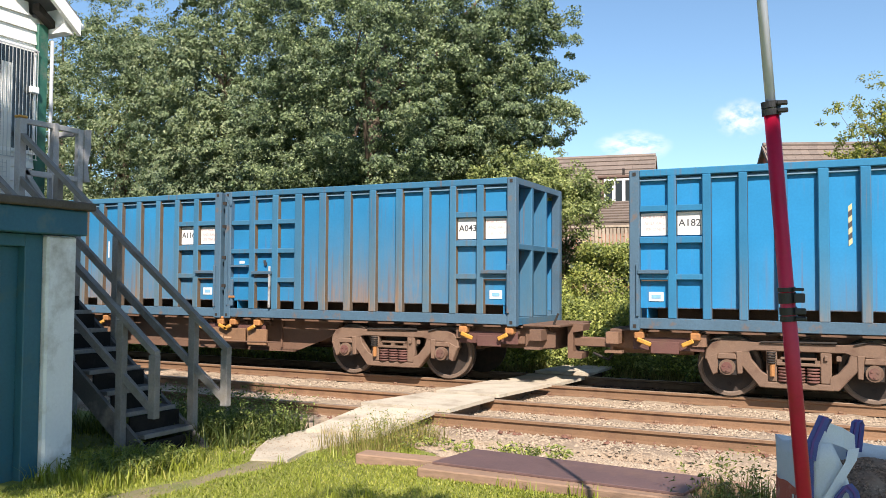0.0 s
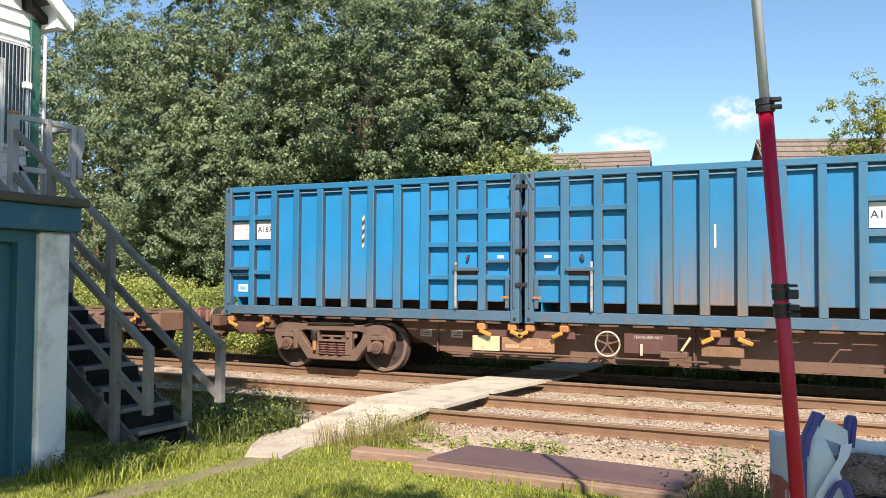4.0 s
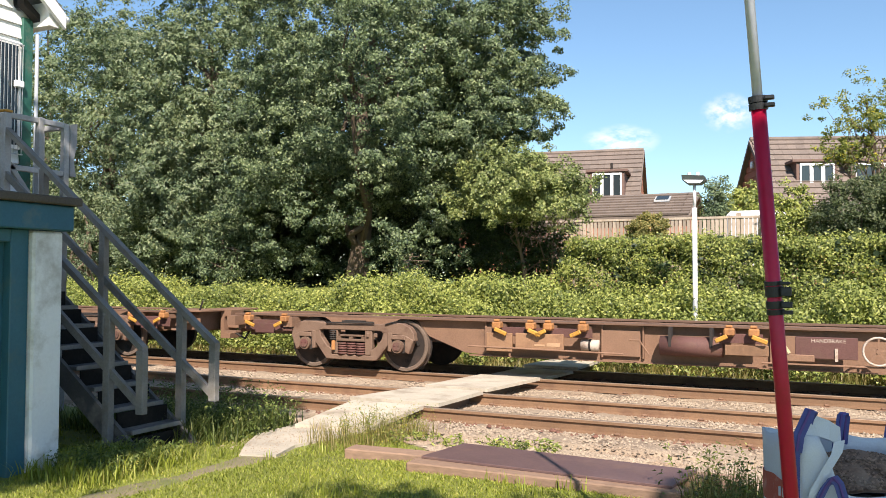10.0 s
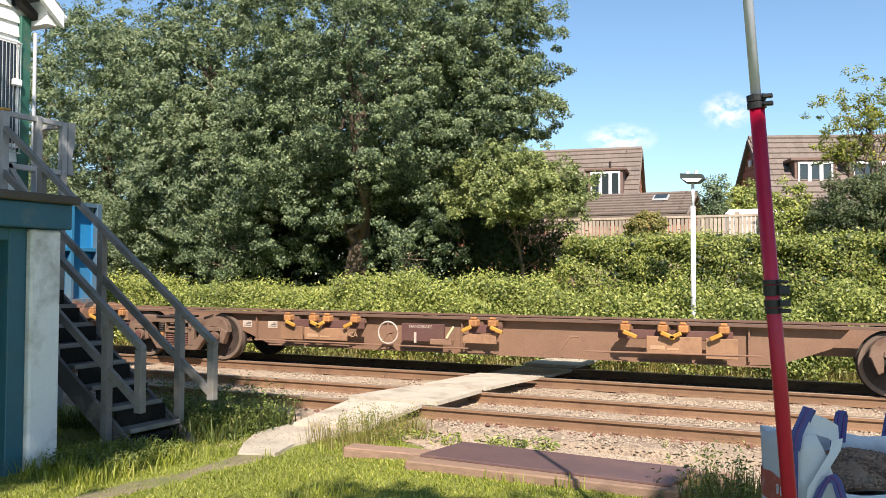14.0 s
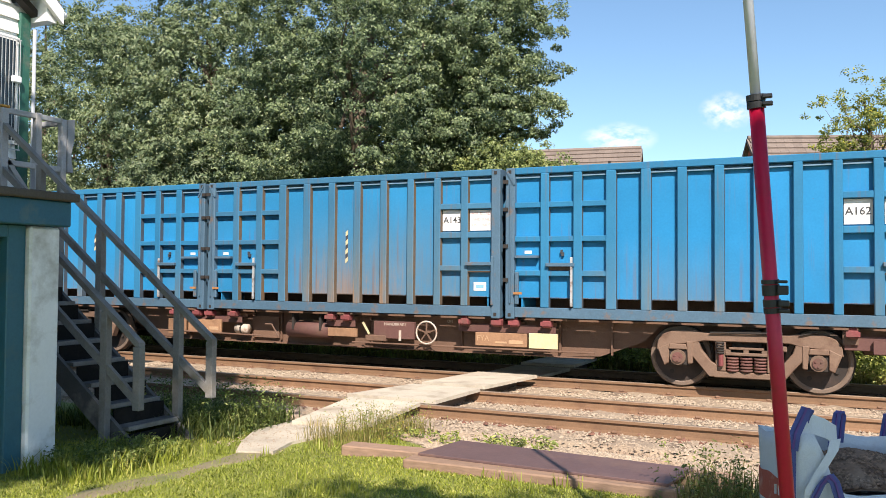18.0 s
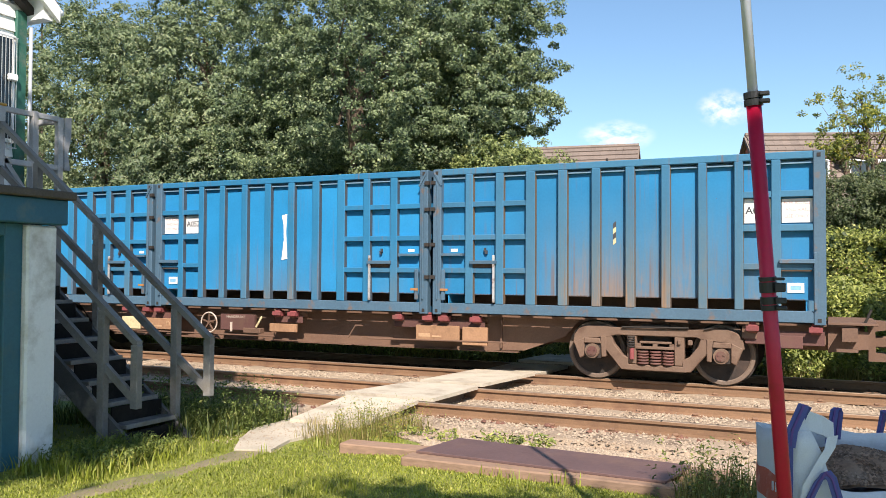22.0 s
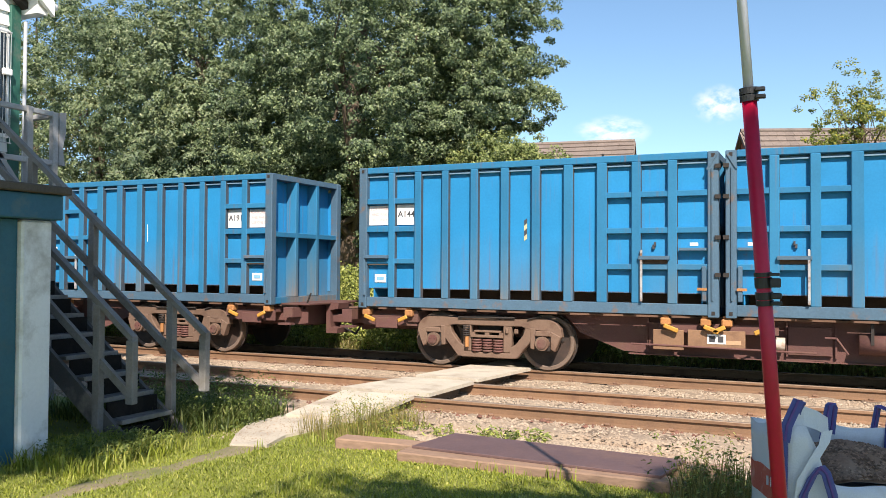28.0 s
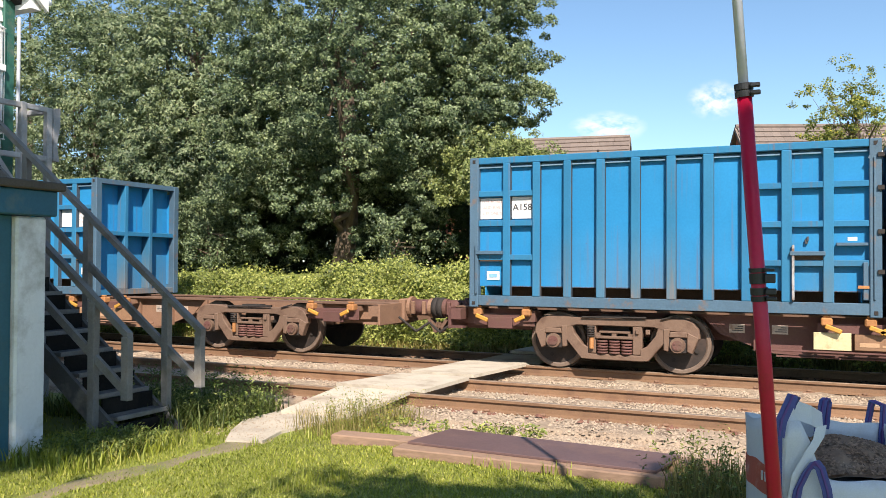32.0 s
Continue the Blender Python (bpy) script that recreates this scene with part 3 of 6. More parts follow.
    for x0, x1, z0, z1 in ((-5.25, -6.95, 0.72, 0.86), (-11.5, -13.2, 0.72, 0.86), (-8.98, -9.58, 0.72, 0.86), (-0.02, -1.08, 0.66, 0.86), (TOT + 0.02, TOT + 1.08, 0.66, 0.86)):
        bx("lock_plate", red, x0, x1, 0.16, 0.19, z0, z1, 0.006)
    # panels, tanks and brake gear hung on the near side
    for x0, x1, z0, z1, y, m, nm in ((-5.72, -6.62, 0.50, 0.72, 0.10, OCHRE, "data_panel"), (-5.2, -5.68, 0.49, 0.735, 0.09, mats["card"], "label_panel"),
                                     (-11.95, -12.76, 0.52, 0.77, 0.10, OCHRE, "data_panel"), (-12.82, -13.27, 0.46, 0.76, 0.10, OCHRE, "label_panel"), (-8.9, -9.5, 0.55, 0.70, 0.08, OCHRE, "valve_box"),
                                     (-0.3, -0.72, 0.62, 0.80, 0.09, red, "end_panel"), (TOT + 0.3, TOT + 0.72, 0.62, 0.80, 0.09, red, "end_panel")):
        pn = bx(nm, m, x0, x1, y, y + 0.05, z0, z1, 0.006)
        if nm == "data_panel":
            for i, (s, e) in enumerate(((0.40, 0.62), (0.66, 0.93))):
                bx("mark", FADED, x0 + (x1 - x0) * (1 - e), x0 + (x1 - x0) * (1 - s), y - 0.004, y, z0 + 0.05, z0 + 0.08 + 0.03 * i, parent=pn)
    if mats.get("badge"):
        bd = bx("badge", SIGN, -12.22, -12.48, 0.094, 0.099, 0.575, 0.715)
        for x0, x1 in ((-12.25, -12.33), (-12.37, -12.45)):
            bx("mark", LETTER, x0, x1, 0.09, 0.0935, 0.60, 0.69, parent=bd)
    if not flip:          # tank and cylinder hang on one side only
        for x0, x1 in ((-8.55, -8.9), (-11.4, -10.8), (-13.0, -13.4)):
            bx("gear_plate", body, x0, x1, 0.40, 0.44, 0.44, 0.84)
        tank = part("air_tank", rod(B(), (f(-9.55), 0.29, 0.64), (f(-10.46), 0.29, 0.64), 0.15, 18), red, root, "rusty maroon air tank", True)
        for x in (-9.7, -10.3):
            bx("tank_strap", DARK, x - 0.02, x + 0.02, 0.13, 0.30, 0.64, 0.93, parent=tank)
        cy = part("brake_cylinder", rod(B(), (f(-11.42), 0.28, 0.6), (f(-11.7), 0.28, 0.6), 0.09, 14), PALE, root, "", True)
        part("collar", rod(B(), (f(-11.54), 0.28, 0.6), (f(-11.57), 0.28, 0.6), 0.1, 14), DARK, cy)
    hw = part("hand_wheel", ring(B(), (0, 0, 0), 0.19, 0.016, 24), mats["wheel"], root, "spoked handbrake wheel", True, at=(f(-7.5), 0.05, 0.68))
    for k in range(5):
        a = 2 * math.pi * k / 5 + 0.3
        part("spoke", strut(B(), (0.03 * math.cos(a), 0.03 * math.sin(a)), (0.18 * math.cos(a), 0.18 * math.sin(a)), 0.024, -0.008, 0.008), body, hw)
    part("boss", rod(B(), (0, -0.02, 0), (0, 0.12, 0), 0.032, 10), body, hw)
    ch = part("handbrake_channel", box(B(), *sorted((f(-7.75), f(-8.55))), 0.08, 0.16, 0.55, 0.85, 0.006), red, root)
    writing("HANDBRAKE", 0.075, PALE, ch, f(-8.12), 0.078, 0.80)
    writing("ON", 0.07, PALE, root, f(-7.24), 0.452, 0.86)
    bx("release_bracket", PALE, -8.0, -8.04, 0.06, 0.08, 0.52, 0.70)
    part("lever", strut(B(), (f(-8.62), 0.62), (f(-8.75), 0.82), 0.035, 0.04, 0.06), CREAM, root)
    bx("lever_bracket", body, -8.3, -8.7, 0.06, 0.2, 0.50, 0.6, 0.01)
    part("pipe_run", rod(rod(B(), (f(-4.6), 0.1, 0.46), (f(-9.0), 0.1, 0.46), 0.014, 6), (f(-11.0), 0.1, 0.5), (f(-13.6), 0.1, 0.53), 0.014, 6), body, root)
    part("hose", rod(rod(B(), (f(-10.75), 0.1, 0.72), (f(-10.9), 0.1, 0.72), 0.014, 6), (f(-10.75), 0.1, 0.72), (f(-10.6), 0.1, 0.5), 0.014, 6), body, root)
    for x in (-4.75, -4.15) if mats["handle"] else ():
        wr = bx("label_card", PALE, x - 0.11, x + 0.11, 0.452, 0.457, 0.66, 0.79)
        for i in range(3):
            bx("mark", LETTER, x - 0.09, x + 0.07 - 0.04 * i, 0.448, 0.4515, 0.69 + i * 0.03, 0.702 + i * 0.03, parent=wr)
    for x in (-2.37, TOT + 2.37):
        bogie_mesh(root, x, mats)
    # drawgear: a heavy draft cylinder at the outer end, a plain bar at the inner one
    s = 1 if not flip else -1
    x = f(0.40)
    yc = WIDE / 2
    dg = part("drawgear", rod(B(), (x, yc, 0.86), (x + s * 0.70, yc, 0.86), 0.15, 20), mats["draft"], root, "rusty draft cylinder", True)
    part("collar", rod(B(), (x + s * 0.09, yc, 0.86), (x + s * 0.15, yc, 0.86), 0.2, 20), body, dg)
    part("collar", rod(B(), (x + s * 0.50, yc, 0.86), (x + s * 0.57, yc, 0.86), 0.17, 20), body, dg)
    part("gaiter", rod(B(), (x + s * 0.585, yc, 0.86), (x + s * 0.685, yc, 0.86), 0.19, 20), DARK, dg, "black rubber gaiter", True)
    for a in (0.18, 0.4):
        part("bolt_lug", box(B(), *sorted((x + s * a, x + s * (a + 0.07))), yc - 0.19, yc - 0.12, 0.74, 0.98, 0.012), body, dg)
    part("coupler_hook", strut(strut(B(), (x + s * 0.5, 0.66), (x + s * 0.66, 0.42), 0.06, yc - 0.1, yc + 0.1), (x + s * 0.62, 0.42), (x + s * 0.68, 0.60), 0.05, yc - 0.1, yc + 0.1), UNDER, dg)
    part("air_hose", rod(rod(B(), (x + s * 0.1, yc - 0.5, 0.7), (x + s * 0.45, yc - 0.5, 0.46), 0.022, 8), (x + s * 0.45, yc - 0.5, 0.46), (x + s * 0.68, yc - 0.45, 0.62), 0.022, 8), DARK, dg)
    bx("draft_box", body, 0.36, 0.48, yc - 0.26, yc + 0.26, 0.60, 1.02, 0.02)
    # the other end: o is the distance beyond the containers
    def out(o0, o1):
        return TOT - o0, TOT - o1
    if flip:
        c = [(0.56, 0.40), (0.80, 0.40), (0.82, 0.50), (0.66, 0.52), (0.65, 0.84), (0.82, 0.87), (0.84, 0.98), (0.56, 1.0)]
        br = part("end_bracket", prism(B(), [(f(TOT - o), z) for o, z in c], yc - 0.2, yc + 0.2), body, root, "heavy open steel bracket")
        part("draw_bar", box(B(), *sorted((f(TOT - 0.62), f(TOT - 1.40))), yc - 0.09, yc + 0.09, 0.60, 0.76, 0.015), body, br, "plain brown steel drawbar")
        for y in (0.42, WIDE - 0.44):
            part("gusset", prism(B(), [(f(TOT - o), z) for o, z in ((0.02, 0.94), (0.54, 0.86), (0.54, 0.62), (0.02, 0.56))], y, y + 0.02), body, root)
        bx("end_deck", body, *out(0.02, 0.66), 0.30, WIDE - 0.30, 0.955, 0.99, 0.006)
        part("release_lever", rod(B(), (f(TOT - 0.50), 0.45, 0.99), (f(TOT - 0.58), 0.45, 1.18), 0.018, 8), DARK, root)
    else:
        bx("bar_pocket", body, *out(0.36, 0.50), yc - 0.25, yc + 0.25, 0.5, 0.95, 0.02)
        part("air_hose", rod(rod(B(), (f(TOT - 0.42), yc - 0.35, 0.62), (f(TOT - 0.55), yc - 0.35, 0.42), 0.02, 8), (f(TOT - 0.55), yc - 0.35, 0.42), (f(TOT - 0.82), yc - 0.30, 0.52), 0.02, 8), DARK, root)
    return root


BROWN = dict(gear=-0.08, gear_flip=0.26, body=UNDER_SUNLIT, red=UNDER_RED, flange=UNDER, bogie=BOGIE, spring=SPRING, cap=BOGIE, lock=LOCK, handle=YELLOW, card=OCHRE, wheel=PALE, draft=UNDER_RED)
OLD = dict(BROWN, body=UNDER, gear=0.0, gear_flip=0.0, lock=LOCK_RED, handle=None, card=CREAM)
MAROON = dict(BROWN, gear=0.0, gear_flip=0.0, body=UNDER_RED, card=CREAM, draft=UNDER_RED, badge=True)
CREAMY = dict(BROWN, body=UNDER, gear=0.0, gear_flip=0.0, card=CREAM)
consist = []      # (thing, place along the train, y, z)
wheelsets = []


def put_wagon(proto, u, label, mark=None):
    w = copy_thing(proto, pose(u, FACE, 0))
    tagged(w, label)
    consist.append((w, u, 0.0))
    wheelsets.extend(o for o in w.children_recursive if o.name.startswith("wheelset"))
    if mark:
        flip = mark[1]
        x = (-(3 * LEN + 0.192) + 6.48) if flip else -6.48
        writing(mark[0], 0.13, FADED, w, x, 0.094, 0.62, name="lettering")
    return w


def put_container(proto, u, slot, number, label, flip, stripe=None):
    x = u - (slot + 1) * LEN - slot * 0.096
    c = copy_thing(proto, pose(x, FACE, DECK))
    tagged(c, label)
    consist.append((c, x, DECK))
    if number:
        writing(number, 0.152, LETTER, c, (LEN - 5.165) if flip else 5.165, 0.085, 1.63, name="number", bold=True)
    if stripe == "hazard":
        xs = LEN - 3.0 if flip else 3.08
        low = 1.25 if flip else 0.90
        for i in range(7):
            z = low + i * 0.08
            part("stripe", prism(B(), [(xs - 0.024, z), (xs + 0.024, z + 0.04), (xs + 0.024, z + 0.12), (xs - 0.024, z + 0.08)], 0.098, 0.103), (STRIPE_Y, LETTER)[i % 2], c)
    elif stripe == "small":
        xs = LEN - 3.0 if flip else 3.08
        for i in range(4):
            z = 1.15 + i * 0.085
            part("stripe", prism(B(), [(xs - 0.024, z), (xs + 0.024, z + 0.04), (xs + 0.024, z + 0.12), (xs - 0.024, z + 0.08)], 0.098, 0.103), (STRIPE_Y, LETTER)[i % 2], c)
    elif stripe == "daub":
        xs = LEN - 3.0 if flip else 3.08
        part("paint_daub", prism(B(), [(xs - 0.07, 1.75), (xs + 0.05, 1.78), (xs + 0.03, 1.45), (xs + 0.06, 0.95), (xs - 0.07, 0.92), (xs - 0.02, 1.3), (xs - 0.03, 1.6)], 0.097, 0.103), SIGN, c, "white daub of paint")
    elif stripe == "tick":
        xs = LEN - 3.0 if flip else 2.95
        wd = 0.016 if "dusty" in label else 0.007
        part("paint_daub", prism(B(), [(xs - wd, 1.55), (xs + wd * 0.9, 1.55), (xs + wd, 1.2), (xs - wd * 0.8, 1.2)], 0.097, 0.103), SIGN, c, "white paint mark")
    return c


def build_train():
    cn, cf, cd = container(False), container(True), container(False, BLUE_DUSTY, RIB_DUSTY)
    plain = "blue steel waste container with ribbed sides"
    dusty = "blue waste container with rust-brown dusty sides"
    W = {}
    for key, mats in (("brown", BROWN), ("old", OLD), ("maroon", MAROON), ("creamy", CREAMY)):
        for flip in (False, True):
            W[key, flip] = wagon(flip, mats)
    kinds = ("brown", "creamy", "brown", "brown", "old", "old", "maroon", "maroon", "brown")
    names = dict(brown="rust-brown skeletal container wagon with yellow locks", creamy="brown container wagon with yellow locks and cream card",
                 old="brown container wagon with dark red locks", maroon="maroon container wagon with yellow locks")
    marks = (None, "FCA", "FCA", "FCA", "FYA", "FYA", "FCA", None, None)
    for i, u in enumerate(WAGONS):
        flip = i % 2 == 1
        lab = names[kinds[i]] + (", empty" if i in (2, 3) else ", loaded")
        put_wagon(W[kinds[i], flip], u, lab, (marks[i], flip) if marks[i] else None)
    loads = ((0, 0, "", False, None, plain), (0, 1, "", False, None, plain), (0, 2, "A182", True, "hazard", plain),
             (1, 0, "A043", False, None, dusty), (1, 1, "A116", False, "tick", dusty), (1, 2, "A187", True, "hazard", plain),
             (4, 0, "A162", False, None, plain), (4, 1, "A143", False, "hazard", dusty), (4, 2, "A122", True, "small", plain),
             (5, 0, "A059", False, "small", dusty), (5, 1, "A052", True, "daub", plain), (5, 2, "A248", True, None, plain),
             (6, 0, "A007", False, None, dusty), (6, 1, "A141", False, "hazard", plain), (6, 2, "A144", True, "small", plain),
             (7, 0, "A191", False, "tick", plain), (7, 1, "A233", False, "hazard", plain), (7, 2, "A158", True, None, plain),
             (8, 1, "", False, None, plain), (8, 2, "", True, None, plain))
    for w, slot, num, flip, stripe, lab in loads:
        put_container(cf if flip else cd if lab == dusty else cn, WAGONS[w], slot, num, lab, flip, stripe)
    for proto in (cn, cf, cd, *W.values()):
        for o in (*proto.children_recursive, proto):
            bpy.data.objects.remove(o)


def motions():
    times = [i * 0.5 for i in range(65)]
    for ob, u, z in consist:
        walk(ob, [(t, pose(u + run(t), FACE, z)) for t in times])
    fine = [i * 0.1 for i in range(321)]
    for ws in wheelsets:
        p = ws.matrix_basis.translation.copy()
        walk(ws, [(t, Matrix.Translation(p) @ Matrix.Rotation(run(t) / 0.455, 4, "Y")) for t in fine])


build_train()


# ---------- ground and tracks ----------
def smooth_step(v, a, b):
    t = np.clip((v - a) / (b - a), 0, 1)
    return t * t * (3 - 2 * t)


def ground_z(x, y):
    """Height of the ground: lawn, shallow ballast bed, and the bank behind the line."""
    x, y = np.asarray(x, float), np.asarray(y, float)
    z = -0.13 - 0.10 * smooth_step(y, 8.3, 8.9) + 0.08 * smooth_step(y, 15.8, 16.6) + 1.5 * smooth_step(y, 17.0, 20.5)
    z = z + 0.02 * np.sin(x * 1.3 + 0.7 * y) * np.sin(y * 1.1) + 0.012 * np.sin(x * 3.1) * np.sin(y * 2.7 + 1)
    return z


def sheet(name, xs, ys, zf, mat):
    X, Y = np.meshgrid(xs, ys)
    v = np.stack([X, Y, zf(X, Y)], -1).reshape(-1, 3)
    n, m = len(xs), len(ys)
    i = np.arange(n - 1)[None, :] + n * np.arange(m - 1)[:, None]
    q = np.stack([i, i + 1, i + 1 + n, i + n], -1).reshape(-1, 4)
    return raw_mesh(name, v, q, mat)


def raw_mesh(name, v, q, mat, smooth=False):
    """A mesh of equal polygons from arrays."""
    me = bpy.data.meshes.new(name)
    k = q.shape[1]
    me.vertices.add(len(v))
    me.vertices.foreach_set("co", np.ascontiguousarray(v, np.float32).ravel())
    me.loops.add(q.size)
    me.loops.foreach_set("vertex_index", np.ascontiguousarray(q, np.int32).ravel())
    me.polygons.add(len(q))
    me.polygons.foreach_set("loop_start", np.arange(0, q.size, k, dtype=np.int32))
    me.polygons.foreach_set("loop_total", np.full(len(q), k, np.int32))
    if smooth:
        me.polygons.foreach_set("use_smooth", np.ones(len(q), bool))
    me.update(calc_edges=True)
    me.materials.append(mat)
    return me


LAWN = material("lawn", (0.16, 0.18, 0.036), 0.95, 0, 0.35, 1.2, 60, 0.4, (0.13, 0.11, 0.055), (0.55, 0.75), 0.9)
STONE_BED = material("ballast", (0.32, 0.245, 0.17), 0.95, 0, 0.3, 2.0, 60, 0.8, (0.17, 0.12, 0.085), (0.5, 0.75), 1.2)
# the running line's ballast: shade under the train is put into the colour
SHADE_BED = material("shade_ballast", (0.045, 0.036, 0.028), 0.95, 0, 0.3, 2.0, 60, 0.8, (0.025, 0.02, 0.018), (0.5, 0.7), 1.2, spec=0.1)
SHADE_STONES = material("shade_ballast_stone", (0.06, 0.048, 0.037), 0.95, 0, 0.2, 3, 60, 0.3, island=0.3, spec=0.1)
STONES = material("ballast_stone", (0.36, 0.28, 0.20), 0.9, 0, 0.15, 3, 60, 0.3, (0.27, 0.185, 0.12), (0.5, 0.7), 1.0, island=0.18)
RAIL = tarnish("rail_rust", (0.205, 0.118, 0.066), (0.12, 0.06, 0.038), (0.5, 0.75), 0.8, 0, 1.5)
RAIL_HEAD = material("rail_head", (0.33, 0.24, 0.17), 0.45, 0.5, 0.15, 2, 30, 0.1)
SLEEPER = material("sleeper", (0.20, 0.145, 0.10), 0.9, 0, 0.3, 4, 40, 0.4, rand=0.2)
CHAIR = tarnish("rail_chair", (0.16, 0.085, 0.05), (0.22, 0.13, 0.08))
BOARD = material("crossing_board", (0.46, 0.40, 0.31), 0.85, 0, 0.2, 3, 60, 0.35, (0.27, 0.22, 0.16), (0.5, 0.72), 2.2, rand=0.08)
BOARD_EDGE = material("board_timber", (0.14, 0.10, 0.07), 0.9, 0, 0.3)
CONCRETE = material("path_concrete", (0.42, 0.365, 0.285), 0.9, 0, 0.25, 2, 50, 0.3, (0.25, 0.21, 0.16), (0.5, 0.7), 1.6)
GRIT = material("path_grit", (0.20, 0.165, 0.10), 0.95, 0, 0.3, 4, 80, 0.5, (0.13, 0.14, 0.05), (0.5, 0.65), 2.0)

def spread(a, b, core0, core1, n_core, n_out):
    """Even steps in the core, growing steps outside it."""
    g = np.linspace(0, 1, n_out) ** 2.2
    return np.concatenate([(core0 - (core0 - a) * g[1:])[::-1], np.linspace(core0, core1, n_core), core1 + (b - core1) * g[1:]])


tagged(new("ground", sheet("ground", spread(-900, 900, -30, 8, 90, 14), spread(-500, 1500, -2, 22, 90, 14), ground_z, LAWN)), "short green lawn with bare worn patches", "ground", kind="structure")
bed = new("ballast_bed", sheet("ballast_bed", np.linspace(-60, 14, 260), np.linspace(8.75, 13.2, 26),
          lambda X, Y: np.where(Y < 8.8, -0.4, -0.158 + 0.012 * np.sin(X * 7 + Y * 3) + 0.01 * np.sin(X * 17 - Y * 9)), STONE_BED))
tagged(bed, "pale brown stone ballast bed under the tracks", "ballast", kind="structure")
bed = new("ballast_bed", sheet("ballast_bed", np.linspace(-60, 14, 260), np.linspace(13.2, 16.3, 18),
          lambda X, Y: np.where(Y > 16.25, -0.4, -0.158 + 0.012 * np.sin(X * 7 + Y * 3) + 0.01 * np.sin(X * 17 - Y * 9)), SHADE_BED))
tagged(bed, "ballast between the running rails, coloured dark as the train's shade", "ballast", kind="structure")
rng = np.random.default_rng(4)


def pebbles(name, n, x0, x1, y0, y1, zf, smin, smax, mat, label):
    """Loose stones: squashed, randomly turned octahedra."""
    c = np.stack([rng.uniform(x0, x1, n), rng.uniform(y0, y1, n)], -1)
    s = rng.uniform(smin, smax, n)
    base = np.array([(1, 0, 0), (-1, 0, 0), (0, 1, 0), (0, -1, 0), (0, 0, 1), (0, 0, -1)], float)
    v = base[None] * rng.uniform(0.6, 1.3, (n, 6, 3)) + rng.uniform(-0.3, 0.3, (n, 6, 3))
    a = rng.uniform(0, 6.28, n)
    ca, sa = np.cos(a)[:, None], np.sin(a)[:, None]
    v = np.stack([v[..., 0] * ca - v[..., 1] * sa, v[..., 0] * sa + v[..., 1] * ca, v[..., 2] * 0.75], -1) * s[:, None, None]
    z = zf(c[:, 0], c[:, 1])
    v = v + np.stack([c[:, 0], c[:, 1], z], -1)[:, None]
    f = np.array([(0, 2, 4), (2, 1, 4), (1, 3, 4), (3, 0, 4)])          # the underside is bedded
    q = (f[None] + 6 * np.arange(n)[:, None, None]).reshape(-1, 3)
    return tagged(new(name, raw_mesh(name, v.reshape(-1, 3), q, mat)), label, "ballast", kind="stuff")


pebbles("ballast_stones", 62000, -14, 3, 8.5, 13.0, lambda x, y: -0.162 + rng.uniform(-0.008, 0.014, len(x)) - 0.03 * (y < 8.9), 0.010, 0.027, STONES, "loose pale brown ballast stones")
pebbles("ballast_stones", 7000, -26, -14, 8.6, 13.0, lambda x, y: -0.165 + rng.uniform(-0.01, 0.02, len(x)), 0.02, 0.04, STONES, "loose pale brown ballast stones")
pebbles("ballast_stones", 9000, -22, 6, 13.3, 16.3, lambda x, y: -0.165 + rng.uniform(-0.01, 0.02, len(x)), 0.02, 0.038, SHADE_STONES, "loose ballast stones coloured dark as the train's shade")


def shoulder_z(x, y):
    """The gravel that has spread over the lawn's edge: a thin, uneven tongue."""
    edge = 7.72 + 0.5 * smooth_step(-x, 3.3, 4.6) + 0.1 * np.sin(x * 3.7) + 0.06 * np.sin(x * 9.1)
    return ground_z(x, y) + np.where(y > edge, 0.014, -0.05)


tagged(new("ballast_shoulder", sheet("ballast_shoulder", np.linspace(-4.8, 3.0, 120), np.linspace(7.5, 8.86, 40), shoulder_z, STONE_BED)), "pale gravel spread along the lawn's edge", "ballast", kind="structure")
pebbles("ballast_stones", 17000, -4.4, 2.4, 7.72, 8.8, lambda x, y: shoulder_z(x, y) + rng.uniform(-0.006, 0.004, len(x)), 0.008, 0.024, STONES, "loose pale brown gravel beside the lawn")

RUSTY = material("rust_lump", (0.17, 0.08, 0.055), 0.95, 0, 0.3)
pebbles("rusty_debris", 160, -13, 3, 9.46, 9.62, lambda x, y: -0.15 + rng.uniform(-0.01, 0.02, len(x)), 0.02, 0.045, RUSTY, "rusty lumps and flakes along the rail")


